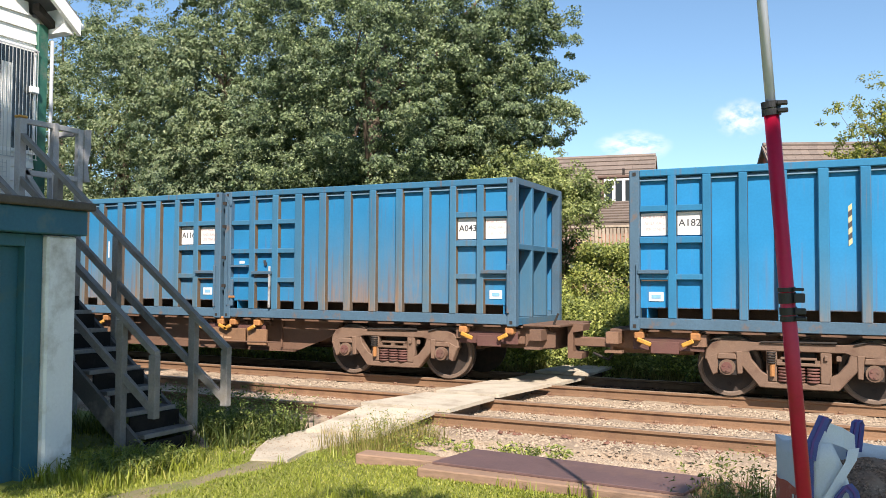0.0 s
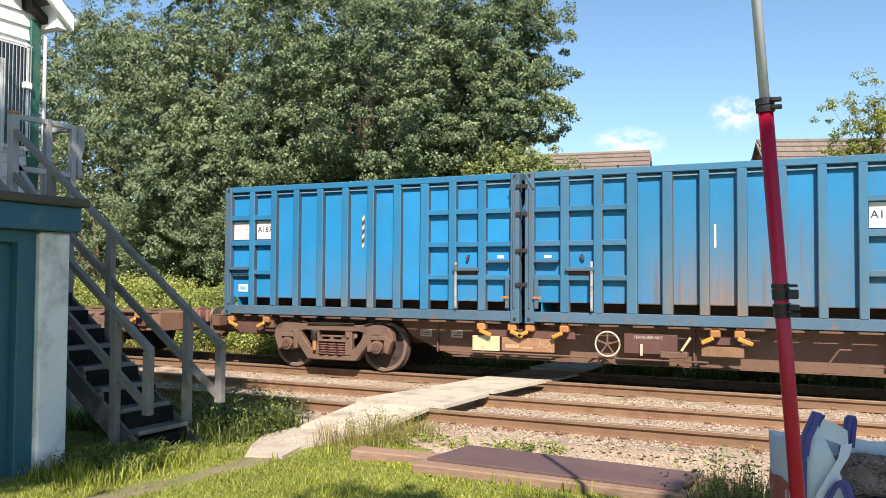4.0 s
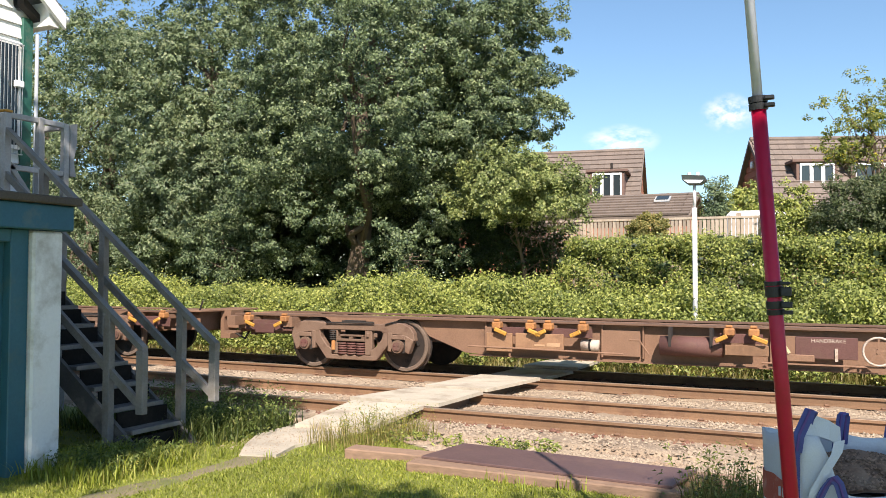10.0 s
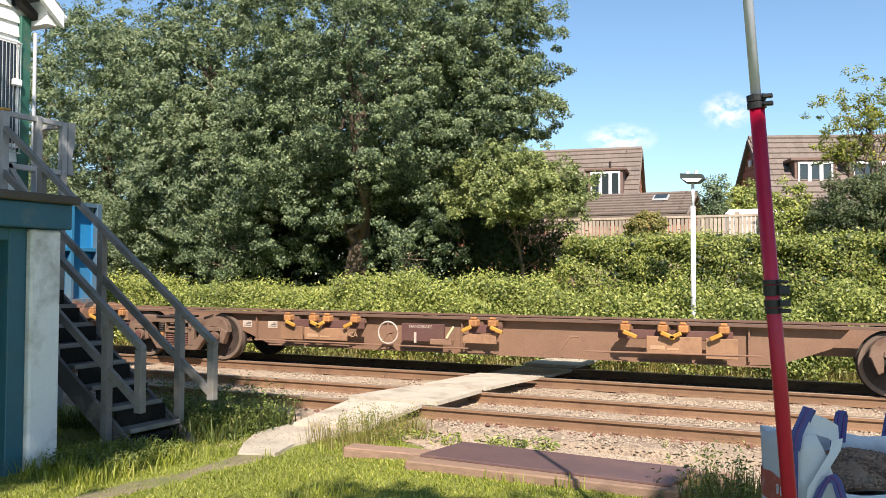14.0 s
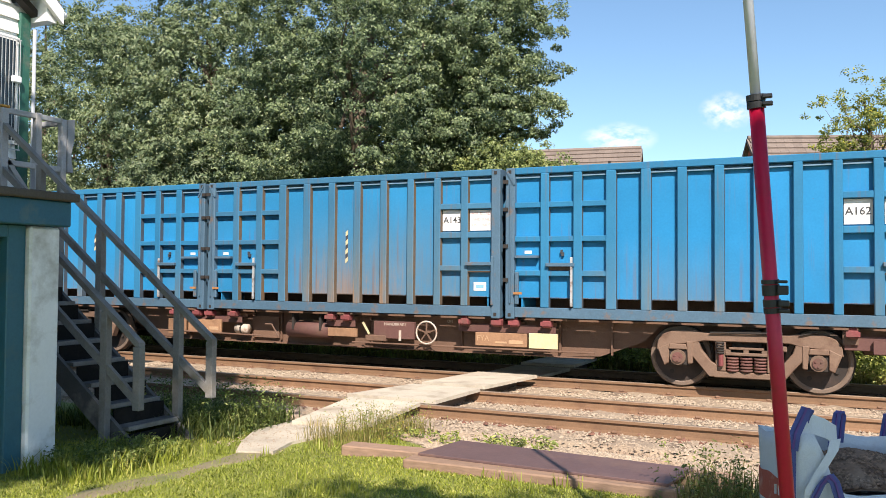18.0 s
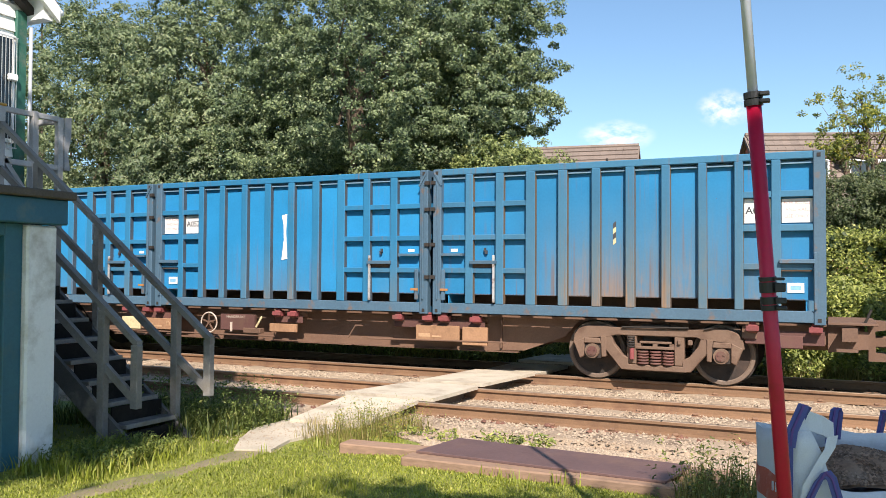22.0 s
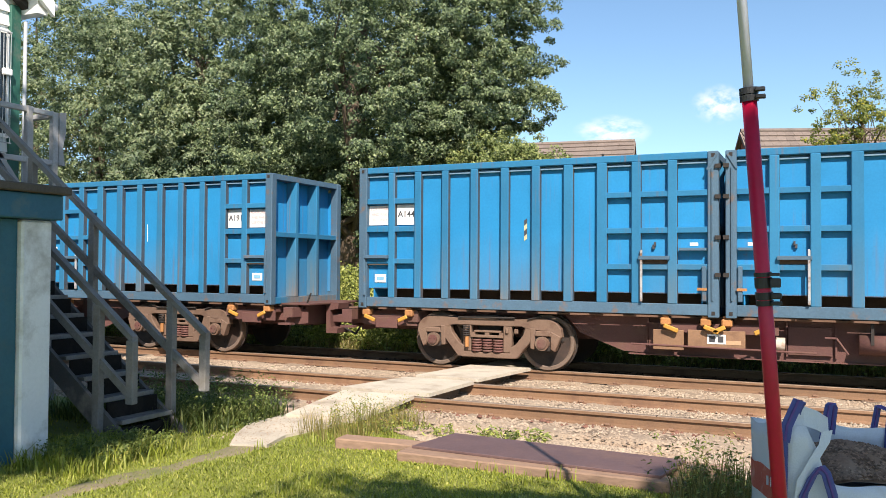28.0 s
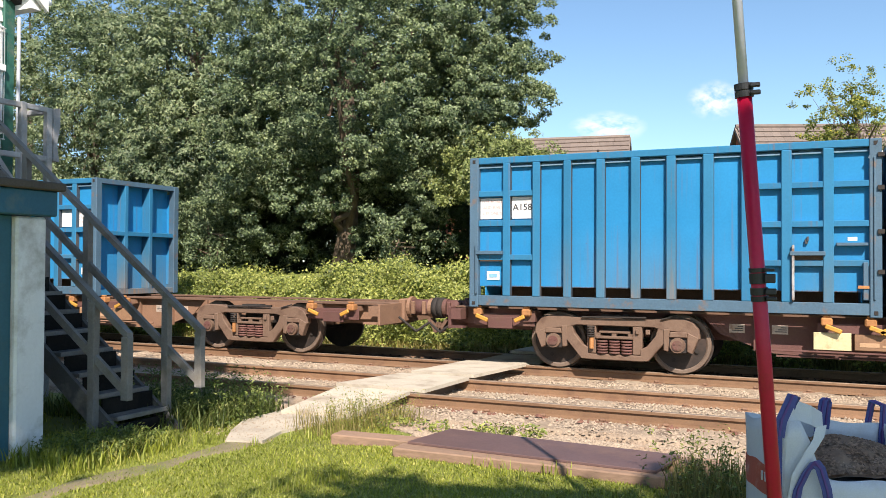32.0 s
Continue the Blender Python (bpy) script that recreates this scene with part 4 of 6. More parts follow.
def track(name, y_near, label):
    root = tagged(new(name), label, "railway track", kind="structure")
    sl = mesh_of("sleeper", box(B(), -0.125, 0.125, y_near - 0.55, y_near + 2.05, -0.26, -0.155, 0.01), SLEEPER)
    bm = box(B(), -0.09, 0.09, -0.15, 0.15, -0.17, -0.145, 0.01)
    box(bm, -0.035, 0.035, -0.11, -0.06, -0.15, -0.115, 0.012)
    box(bm, -0.035, 0.035, 0.06, 0.11, -0.15, -0.115, 0.012)
    ch = mesh_of("chair", bm, CHAIR)
    for i in range(64):
        x = -38.3 + i * 0.72
        part("sleeper", sl, None, root, at=(x, 0, 0))
        for y in (y_near, y_near + 1.505):
            part("chair", ch, None, root, at=(x, y, 0))
    for y in (y_near, y_near + 1.505):
        foot = [(-0.07, -0.158), (0.07, -0.158), (0.07, -0.147), (0.01, -0.13), (0.01, -0.05), (0.037, -0.038), (0.037, -0.006), (-0.037, -0.006), (-0.037, -0.038), (-0.01, -0.05), (-0.01, -0.13), (-0.07, -0.147)]
        rl = part("rail", prism(B(), [(y + a, b) for a, b in foot], -260, 120, "x"), RAIL, root)
        part("rail_top", prism(B(), [(y - 0.035, -0.006), (y + 0.035, -0.006), (y + 0.03, 0.0), (y - 0.03, 0.0)], -260, 120, "x"), RAIL_HEAD, rl)
        for x in (-1.75, -20.1):
            part("joint_gap", box(B(), x - 0.006, x + 0.006, y - 0.036, y + 0.036, -0.02, 0.002), DARK, rl)
    return root


track("track_1", 9.739, "brown rusty rails on timber sleepers, disused look")
track("track_2", 13.276, "running rails on sleepers under the train")

# boarded foot crossing
crossing = tagged(new("foot_crossing"), "pale timber boards forming a foot crossing over rails", "foot crossing", kind="structure")
BOARDS = (((-5.82, 8.30), (-4.88, 8.46), (-4.80, 9.66), (-5.85, 9.66), -0.07, 0.035), ((-6.02, 9.86), (-4.68, 9.86), (-4.60, 11.18), (-5.68, 11.18), 0.04, 0.045),
          ((-5.64, 11.40), (-4.62, 11.40), (-4.40, 13.14), (-5.45, 13.14), 0.05, 0.04), ((-5.46, 13.36), (-4.44, 13.36), (-4.30, 14.70), (-5.35, 14.70), 0.0, 0.0),
          ((-5.30, 14.86), (-4.26, 14.86), (-4.20, 16.20), (-5.10, 16.20), 0.05, 0.06))
for p0, p1, p2, p3, za, zb in BOARDS:
    y0, y1 = min(p0[1], p1[1]), p2[1]
    bm = prism(B(), (p0, p1, p2, p3), -0.05, 0.0, "z")
    for v in bm.verts:
        v.co.z += za + (zb - za) * (v.co.y - y0) / (y1 - y0)
    bd = part("board", bm, BOARD, crossing)
    for k in (0.15, p1[0] - p0[0] - 0.22):
        part("bearer", box(B(), p0[0] + k, p0[0] + k + 0.1, y0 + 0.2, y1 - 0.05, -0.2, min(za, zb) - 0.052), BOARD_EDGE, bd)
slab = thing("path_slab", "worn pale concrete path slab among weeds", "path")
tagged(slab, kind="structure")
bm = B()
prism(bm, [(-5.44, 6.80), (-5.10, 6.95), (-5.22, 7.45), (-5.14, 7.9), (-4.93, 8.52), (-5.95, 8.60), (-5.98, 7.8), (-5.72, 7.25)], -0.22, -0.112, "z")
part("slab", bm, CONCRETE, slab)
pebbles("path_grit_stones", 420, -5.9, -5.1, 6.95, 8.4, lambda x, y: -0.11 + rng.uniform(-0.004, 0.003, len(x)), 0.004, 0.013, STONES, "loose grit and small stones on the path")
path = sheet("worn_path", np.linspace(0, 1, 14), np.linspace(-0.5, 0.5, 7), lambda X, Y: X * 0, GRIT)
vv = [v for v in path.vertices]
for v in vv:
    t, s = v.co.x, v.co.y
    px_, py_ = -5.25 - 0.25 * t, 7.1 - 2.9 * t
    x = px_ + s * (0.36 + 0.12 * math.sin(t * 13) + 0.06 * math.sin(t * 29)) * 0.9
    v.co = (x, py_ + s * 0.28, float(ground_z(x, py_ + s * 0.28)) + (0.012 if abs(s) < 0.45 else -0.02))
tagged(new("worn_path", path), "thin worn gritty path across the grass", "path", kind="structure")


# ---------- plants ----------
def leaves(name, c, nrm, size, mat, aspect=0.62, fold=0.25):
    """Leaves as folded diamonds: centres, facing, length."""
    n = len(c)
    nrm = nrm / np.linalg.norm(nrm, axis=1, keepdims=True)
    r = rng.normal(size=(n, 3))
    t = np.cross(nrm, r)
    t /= np.linalg.norm(t, axis=1, keepdims=True) + 1e-9
    b = np.cross(nrm, t)
    L, Wd = size[:, None] * 0.5, size[:, None] * 0.5 * aspect
    if len(c) > 24000:                   # many small leaves: one blade each
        v = np.stack([c - t * L + b * Wd, c + t * L + nrm * L * fold, c - t * L * 0.8 - b * Wd], 1)
        return raw_mesh(name, v.reshape(-1, 3), np.arange(3 * n).reshape(n, 3), mat)
    v = np.stack([c - t * L, c + b * Wd + nrm * L * fold, c + t * L, c - b * Wd + nrm * L * fold], 1)
    q = np.arange(4 * n).reshape(n, 4)
    tri = np.concatenate([q[:, [0, 1, 2]], q[:, [0, 2, 3]]])
    return raw_mesh(name, v.reshape(-1, 3), tri, mat)


def blob_points(n, centre, radius, shell=0.35, lumps=5, seed=0, amp=0.28):
    """Points in the outer layer of a lumpy ellipsoid, and the outward direction."""
    g = np.random.default_rng(seed)
    d = g.normal(size=(n, 3))
    d /= np.linalg.norm(d, axis=1, keepdims=True)
    k = g.normal(size=(lumps, 3)) * 2.2
    ph = g.uniform(0, 6.28, lumps)
    bump_ = np.sin(d @ k.T * 1.6 + ph).mean(1) * amp * 2.0
    r = (1 - shell * g.random(n) ** 1.6) * (1 + bump_)
    return np.asarray(centre) + d * r[:, None] * np.asarray(radius), d


def clumped(n_clump, per, centre, radius, clump_r, seed, shell=0.4, lumps=7, amp=0.25, keep=None, fam=1):
    """Leaf centres gathered in clumps over a crown."""
    g = np.random.default_rng(seed)
    # clumps sit together, fam at a time, on their branch ends
    cc, cd = blob_points(max(n_clump // fam, 2), centre, radius, shell, lumps, seed, amp)
    cd = np.repeat(cd, fam, 0)
    spread_ = clump_r * 1.5 * (fam > 1)
    cc = np.repeat(cc, fam, 0) + g.normal(size=(len(cd), 3)) * np.array([spread_, spread_, spread_ * 0.55])
    if keep is not None:
        m = keep(cc)
        cc, cd = cc[m], cd[m]
    k = len(cc)
    rr = g.uniform(0.55, 1.25, k) * clump_r
    o = g.normal(size=(k, per, 3))
    o /= np.linalg.norm(o, axis=2, keepdims=True)
    o *= (g.random((k, per, 1)) ** 0.45) * rr[:, None, None]
    o[..., 2] *= 0.7
    p = (cc[:, None] + o).reshape(-1, 3)
    nrm = (o / (rr[:, None, None] + 1e-6) * 0.8 + cd[:, None] * 0.5 + np.array([0.32, -0.52, 0.55]) + g.normal(size=o.shape) * 0.85).reshape(-1, 3)
    return p, nrm, cc


BARK = material("bark", (0.13, 0.095, 0.065), 0.95, 0, 0.35, 6, 40, 0.7, stretch=(1, 1, 0.25))
TWIG = material("twig", (0.11, 0.08, 0.05), 0.95, 0, 0.3)
LEAF_MAIN = leaf_material("leaf_broad", (0.034, 0.058, 0.034), (0.16, 0.212, 0.108), (0.295, 0.35, 0.205), 0.2)
LEAF_WILLOW = leaf_material("leaf_willow", (0.052, 0.082, 0.045), (0.185, 0.235, 0.13), (0.27, 0.30, 0.185), 0.2)
LEAF_HEDGE = leaf_material("leaf_hedge", (0.06, 0.085, 0.022), (0.25, 0.285, 0.07), (0.40, 0.39, 0.13), 0.2)
LEAF_BRAMBLE = leaf_material("leaf_bramble", (0.075, 0.105, 0.03), (0.30, 0.335, 0.085), (0.45, 0.45, 0.16), 0.25)
LEAF_PALE = leaf_material("leaf_pale", (0.07, 0.10, 0.035), (0.24, 0.28, 0.10), (0.38, 0.40, 0.18), 0.22)
LEAF_WEED = leaf_material("leaf_weed", (0.06, 0.09, 0.02), (0.155, 0.20, 0.05), (0.27, 0.28, 0.10), 0.25)
LEAF_YELLOW = leaf_material("leaf_yellowing", (0.10, 0.13, 0.035), (0.24, 0.27, 0.07), (0.52, 0.42, 0.05))
LEAF_BRONZE = leaf_material("leaf_bronze", (0.11, 0.12, 0.04), (0.25, 0.235, 0.09), (0.40, 0.27, 0.11))
LEAF_EVERGREEN = leaf_material("leaf_evergreen", (0.04, 0.06, 0.028), (0.12, 0.15, 0.07), (0.20, 0.22, 0.12))
# leaf colour with shade in it, for depths of thicket, hedge and bush
LEAF_SHADE = leaf_material("leaf_shade", (0.025, 0.045, 0.02), (0.055, 0.085, 0.035))
GRASS = leaf_material("grass_blade", (0.15, 0.18, 0.028), (0.30, 0.33, 0.05), (0.44, 0.40, 0.14), 0.3)
GRASS_DARK = leaf_material("grass_rank", (0.045, 0.07, 0.018), (0.12, 0.155, 0.04), (0.22, 0.22, 0.08), 0.25)
DRY = leaf_material("grass_dry", (0.13, 0.115, 0.035), (0.30, 0.245, 0.095), (0.42, 0.33, 0.17), 0.3)


def limb(bm, p, q, r0, r1, bends=4, wob=0.25, g=None):
    """A bent, tapered limb; returns its points."""
    pts = [Vector(p)]
    for i in range(1, bends + 1):
        t = i / bends
        v = Vector(p).lerp(Vector(q), t)
        if i < bends:
            v += Vector(g.normal(size=3)) * wob
        pts.append(v)
    for i in range(bends):
        a, b = r0 + (r1 - r0) * i / bends, r0 + (r1 - r0) * (i + 1) / bends
        rod(bm, pts[i], pts[i + 1] + (pts[i + 1] - pts[i]) * 0.03, a, 7, b)
    return pts


def tree(label, base, crowns, trunk_r, mat, size, seed, name="tree", category="tree", per=70, n=420, clump=0.75, aspect=0.62, limbs=9, shell=0.5, amp=0.25, keep=None, fam=1):
    """A trunk with limbs and a crown of clumped leaves; crowns: centre, radii, share of the clumps."""
    g = np.random.default_rng(seed)
    z0 = float(ground_z(base[0], base[1])) - 0.1
    root = thing(name, label, category, "trees beside the railway" if category == "tree" else "", at=pose(0, 0, 0))
    ps, ns, tips = [], [], []
    for i, (c, r, share) in enumerate(crowns):
        p, nr, cc = clumped(int(n * share), per, c, r, clump, seed * 10 + i, shell, 7, amp, keep, fam)
        ps.append(p), ns.append(nr), tips.append(cc)
        inner, di = blob_points(int(n * share * per * 0.10), c, np.array(r) * 0.78, 0.45, 7, seed * 10 + 5 + i, amp)
        ps.append(inner), ns.append(di + g.normal(size=di.shape) * 0.8)
    p, nr, tips = np.concatenate(ps), np.concatenate(ns), np.concatenate(tips)
    c0 = Vector(crowns[0][0])
    bm = B()
    top = Vector((c0.x, c0.y, c0.z + crowns[0][1][2] * 0.4))
    pts = limb(bm, (base[0], base[1], z0), top, trunk_r, trunk_r * 0.3, 6, trunk_r * 0.5, g)
    part("trunk", bm, BARK, root)
    for k in range(limbs):
        bm = B()
        tip = Vector(tips[g.integers(len(tips))])
        s = pts[min(len(pts) - 2, 1 + int(g.random() * (len(pts) - 2)))]
        limb(bm, s, s.lerp(tip, 0.92), trunk_r * 0.32, trunk_r * 0.05, 5, 0.18, g)
        part("limb", bm, BARK, root)
    part("crown", leaves("crown", p, nr, g.uniform(0.7, 1.3, len(p)) * size, mat, aspect), mat, root)
    return root


# the large broadleaf and its neighbours behind the line
tree("large broadleaf tree in full green leaf", (-13.0, 21.5), [((-12.5, 22.0, 7.3), (5.35, 4.2, 5.4), 1.0), ((-9.6, 21.4, 5.4), (2.2, 1.5, 1.8), 0.10), ((-14.6, 20.9, 4.6), (2.2, 1.4, 1.5), 0.08), ((-8.65, 21.6, 7.5), (1.8, 1.6, 2.2), 0.12)], 0.34, LEAF_MAIN, 0.07, 11, n=2500, per=118, clump=0.25, fam=5, aspect=0.8)
tree("slender willow-leaved tree with drooping pale leaves", (-19.0, 22.5), [((-19.0, 22.0, 7.0), (4.2, 3.4, 6.2), 1.0), ((-17.8, 20.6, 4.6), (2.2, 1.8, 2.6), 0.25)], 0.26, LEAF_WILLOW, 0.115, 12, n=1700, per=70, clump=0.28, aspect=0.5, fam=5)
tree("tall thin-crowned tree with olive leaves", (-25.5, 24.0), [((-25.0, 23.4, 7.0), (4.4, 3.6, 6.0), 1.0)], 0.24, LEAF_WILLOW, 0.105, 13, n=1500, per=70, clump=0.32, aspect=0.6, fam=5)
tree("tall tree with olive leaves", (-31.5, 26.0), [((-31, 25.5, 8.0), (5.0, 4.0, 7.0), 1.0)], 0.26, LEAF_MAIN, 0.12, 14, n=420, per=80, clump=0.5, fam=3)
tree("leafy tree standing in a thicket", (-20.0, 28.5), [((-20.0, 28.0, 6.4), (6.5, 3.5, 5.4), 1.0)], 0.3, LEAF_MAIN, 0.16, 15, n=420, per=70, clump=0.7)
tree("leafy tree behind a larger tree", (-15.0, 28.0), [((-15.2, 27.5, 6.4), (3.6, 3.2, 5.6), 1.0)], 0.28, LEAF_MAIN, 0.16, 16, n=420, per=70, clump=0.7)
tree("small bushy tree with pale green leaves", (-7.6, 21.5), [((-7.8, 20.6, 4.1), (1.3, 1.1, 0.8), 1.0), ((-6.45, 20.4, 3.75), (0.7, 0.7, 0.6), 0.3)], 0.06, LEAF_PALE, 0.068, 17, n=520, per=70, clump=0.22, fam=3, aspect=0.75)
tree("leafy bush under the trees", (-16.6, 20.0), [((-16.6, 19.9, 2.5), (1.1, 0.8, 1.2), 1.0)], 0.1, LEAF_MAIN, 0.07, 18, "bush", "bush", n=150, per=90, clump=0.3, fam=3)
tree("leafy bush under the trees", (-22.5, 20.4), [((-22.5, 20.0, 2.8), (3.2, 1.8, 2.4), 1.0)], 0.1, LEAF_WILLOW, 0.067, 19, "bush", "bush", n=200, per=90, clump=0.3, fam=3)
tree("low leafy bush under the trees", (-10.6, 19.5), [((-10.6, 20.6, 2.0), (1.5, 0.7, 0.8), 1.0)], 0.06, LEAF_MAIN, 0.08, 20, "bush", "bush", n=60, per=60, clump=0.22, limbs=6, fam=3)
# bush added to fill the shaded gap below the pale tree
tree("added bush with deep shade put into its leaf colour", (-7.9, 21.8), [((-7.9, 21.8, 2.3), (1.9, 0.6, 1.1), 1.0)], 0.06, LEAF_SHADE, 0.08, 21, "bush", "bush", n=160, per=80, clump=0.28, limbs=6)
# shade trees on the camera's side of the line, out of view
tree("tall garden tree in leaf", (-5.0, -3.5), [((-4.9, 0.9, 9.2), (2.6, 1.9, 1.3), 1.0), ((-2.7, 0.3, 9.3), (1.5, 1.3, 1.1), 0.4), ((-2.5, -2.1, 9.2), (1.5, 1.3, 1.0), 0.45)], 0.3, LEAF_MAIN, 0.22, 31, n=230, per=52, clump=0.7, shell=0.95)
tree("tall garden tree in leaf", (5.0, -6.0), [((2.65, -3.2, 9.0), (1.35, 0.7, 1.0), 1.0), ((3.8, -2.55, 9.0), (0.4, 0.4, 0.6), 0.25), ((4.9, -2.0, 9.0), (0.8, 0.7, 0.8), 0.4), ((4.7, -2.6, 9.0), (0.5, 0.35, 0.5), 0.4)], 0.3, LEAF_MAIN, 0.22, 32, n=64, per=46, clump=0.6, shell=0.95)


def bank(name, label, n, xr, yr, ztop, mat, size, seed, zmin=-0.1, face=0.65, kind="stuff", category="undergrowth", clump=0.28, per=9, rough=0.5, dents=0.16):
    """Undergrowth or hedge: leaf clumps over the front and top of a lumpy band."""
    g = np.random.default_rng(seed)
    k = n // per
    x = g.uniform(*xr, k)
    front = g.random(k) < face
    dent = lambda z: dents * np.sin(x * 5.3 + 3.1 * z) * np.sin(x * 2.2 - 5 * z + 1)
    lump = 0.22 * np.sin(x * 1.7) + 0.18 * np.sin(x * 4.1 + 1) + 0.1 * np.sin(x * 9.3)
    zt = ztop(x) + lump * rough
    s = g.random(k)
    y = np.where(front, yr[0] + (yr[1] - yr[0]) * 0.45 * s ** 1.3, g.uniform(yr[0] + 0.3 * (yr[1] - yr[0]), yr[1], k)) + lump * 0.4 + g.normal(size=k) * 0.09
    z = np.where(front, zmin + (zt - zmin) * s ** 0.8, zt - 0.06 * g.random(k)) + g.normal(size=k) * 0.05
    y = y + dent(z) * (1.0 + (g.random(k) < 0.3))
    c = np.stack([x, y, z], -1)
    o = g.normal(size=(k, per, 3)) * clump * 0.5
    p = (c[:, None] + o).reshape(-1, 3)
    p[:, 2] = np.maximum(p[:, 2], ground_z(p[:, 0], p[:, 1]) + 0.02)
    nr = (o * 1.2 / clump + np.array([0.22, -0.5, 0.5]) + g.normal(size=o.shape) * 0.7).reshape(-1, 3)
    me = leaves(name, p, nr, g.uniform(0.65, 1.3, len(p)) * size, mat, 0.75)
    return tagged(new(name, me), label, category, kind=kind)


bank("brambles", "thick sunlit bramble undergrowth along the railway bank", 200000, (-30, 6), (16.4, 18.6), lambda x: 1.26 + 0.1 * np.sin(x * 0.6) + 0.18 * np.exp(-((x + 8.8) / 2.0) ** 2), LEAF_BRAMBLE, 0.064, 41, clump=0.24, per=18, dents=0.34, rough=0.6)
bank("trimmed_hedge", "long trimmed green hedge beside the railway", 150000, (-5.7, 8), (18.3, 20.2), lambda x: 2.40 - 0.012 * x, LEAF_HEDGE, 0.06, 42, zmin=0.6, face=0.5, category="hedge", clump=0.17, per=16, rough=0.15, dents=0.34)
bank("thicket", "thicket under the trees, shade put into its leaf colour", 42000, (-36, -8.7), (23.4, 25.4), lambda x: 4.0 + 0.5 * np.sin(x * 0.8), LEAF_SHADE, 0.17, 43, zmin=0.8, category="thicket", clump=0.5)
bank("far_thicket", "dense green thicket beyond the trees", 26000, (-70, -14.5), (31.0, 34.0), lambda x: 3.9 + 0.5 * np.sin(x * 0.5), LEAF_MAIN, 0.28, 44, zmin=0.8, category="thicket", clump=0.7)
bank("hedge_inner_growth", "inner hedge growth coloured dark to stand for shade", 9000, (-5.6, 8), (18.75, 19.9), lambda x: 2.22 - 0.012 * x, LEAF_SHADE, 0.15, 45, zmin=0.5, face=0.8, category="hedge", clump=0.3, rough=0.1, dents=0.05)

# ---------- signal box, lean-to and outside stair ----------
GREYWOOD = material("weathered_wood", (0.20, 0.19, 0.175), 0.85, 0, 0.25, 3, 50, 0.35, (0.15, 0.13, 0.10), (0.5, 0.7), 2.5, stretch=(1, 1, 1), rand=0.12)
# near-black riser colour stands for the shade in the gaps between treads
RISER_SHADE = material("riser_shade", (0.016, 0.015, 0.014), 0.95, 0, 0.25, 3, 50, 0.35, (0.035, 0.03, 0.025), (0.55, 0.75), 2.5, rand=0.1, spec=0.05)
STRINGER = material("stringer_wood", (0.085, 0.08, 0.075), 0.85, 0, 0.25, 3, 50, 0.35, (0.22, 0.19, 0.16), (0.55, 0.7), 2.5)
TEAL = material("teal_paint", (0.026, 0.11, 0.145), 0.5, 0, 0.15, 2, 40, 0.15, (0.06, 0.12, 0.115), (0.55, 0.75), 3)
TEAL_BEAM = material("teal_beam_paint", (0.024, 0.105, 0.15), 0.55, 0, 0.15, 2, 40, 0.15, (0.09, 0.14, 0.14), (0.55, 0.75), 3)
WHITEWASH = material("white_masonry", (0.72, 0.72, 0.70), 0.8, 0, 0.06, 2, 30, 0.35, (0.40, 0.38, 0.33), (0.50, 0.72), 2.6)
WHITE = material("white_paint", (0.80, 0.80, 0.78), 0.55, 0, 0.05, 2, 30, 0.08, (0.55, 0.54, 0.50), (0.6, 0.8), 2.5)
GREEN = material("green_paint", (0.025, 0.11, 0.08), 0.5, 0, 0.2, 3, 40, 0.1, (0.1, 0.13, 0.1), (0.55, 0.7), 5)
FELT = material("roof_felt", (0.09, 0.075, 0.06), 0.95, 0, 0.3, 3, 60, 0.5)
SLATE = material("slate", (0.13, 0.13, 0.14), 0.8, 0, 0.2, 3, 40, 0.3, rand=0.15)
GLASS = bpy.data.materials.new("window_glass")
GLASS.use_nodes = True
_b = GLASS.node_tree.nodes["Principled BSDF"]
_b.inputs["Base Color"].default_value = (0.03, 0.04, 0.045, 1)
_b.inputs["Roughness"].default_value, _b.inputs["Specular IOR Level"].default_value = 0.06, 0.6
STEEL = material("galvanised_steel", (0.5, 0.51, 0.51), 0.5, 0.3, 0.15, 4, 40, 0.1)
CURTAIN = material("pale_curtain", (0.72, 0.71, 0.67), 0.9, 0, 0.08)

lean = thing("lean_to", "white pillared lean-to with teal door and beam", "lean-to")
part("wall", box(B(), -9.4, -7.0, 1.5, 5.40, -0.3, 2.09), TEAL, lean)
part("pillar", box(B(), -7.02, -6.7, 5.39, 5.72, -0.3, 2.09, 0.02), WHITEWASH, lean, "whitewashed rough masonry pillar")
part("side_wall", box(B(), -9.4, -7.02, 5.44, 5.70, -0.3, 2.09), WHITEWASH, lean)
part("beam", box(B(), -6.86, -6.64, 1.4, 5.79, 2.10, 2.34, 0.012), TEAL_BEAM, lean, "teal painted timber beam")
part("roof_board", box(B(), -9.4, -6.58, 1.4, 5.84, 2.342, 2.42, 0.012), FELT, lean)
dr = part("door", box(B(), -6.90, -6.85, 4.05, 5.20, -0.15, 1.98, 0.006), TEAL, lean, "teal panelled door")
for z0, z1 in ((0.1, 0.85), (1.05, 1.85)):
    part("door_panel", box(B(), -6.848, -6.84, 4.25, 5.02, z0, z1, 0.004), TEAL, dr)
part("door_frame", box(B(), -6.92, -6.76, 5.20, 5.388, -0.2, 2.098, 0.008), TEAL, lean)
part("door_head", box(B(), -6.92, -6.76, 1.5, 5.20, 1.98, 2.098, 0.008), TEAL, lean)

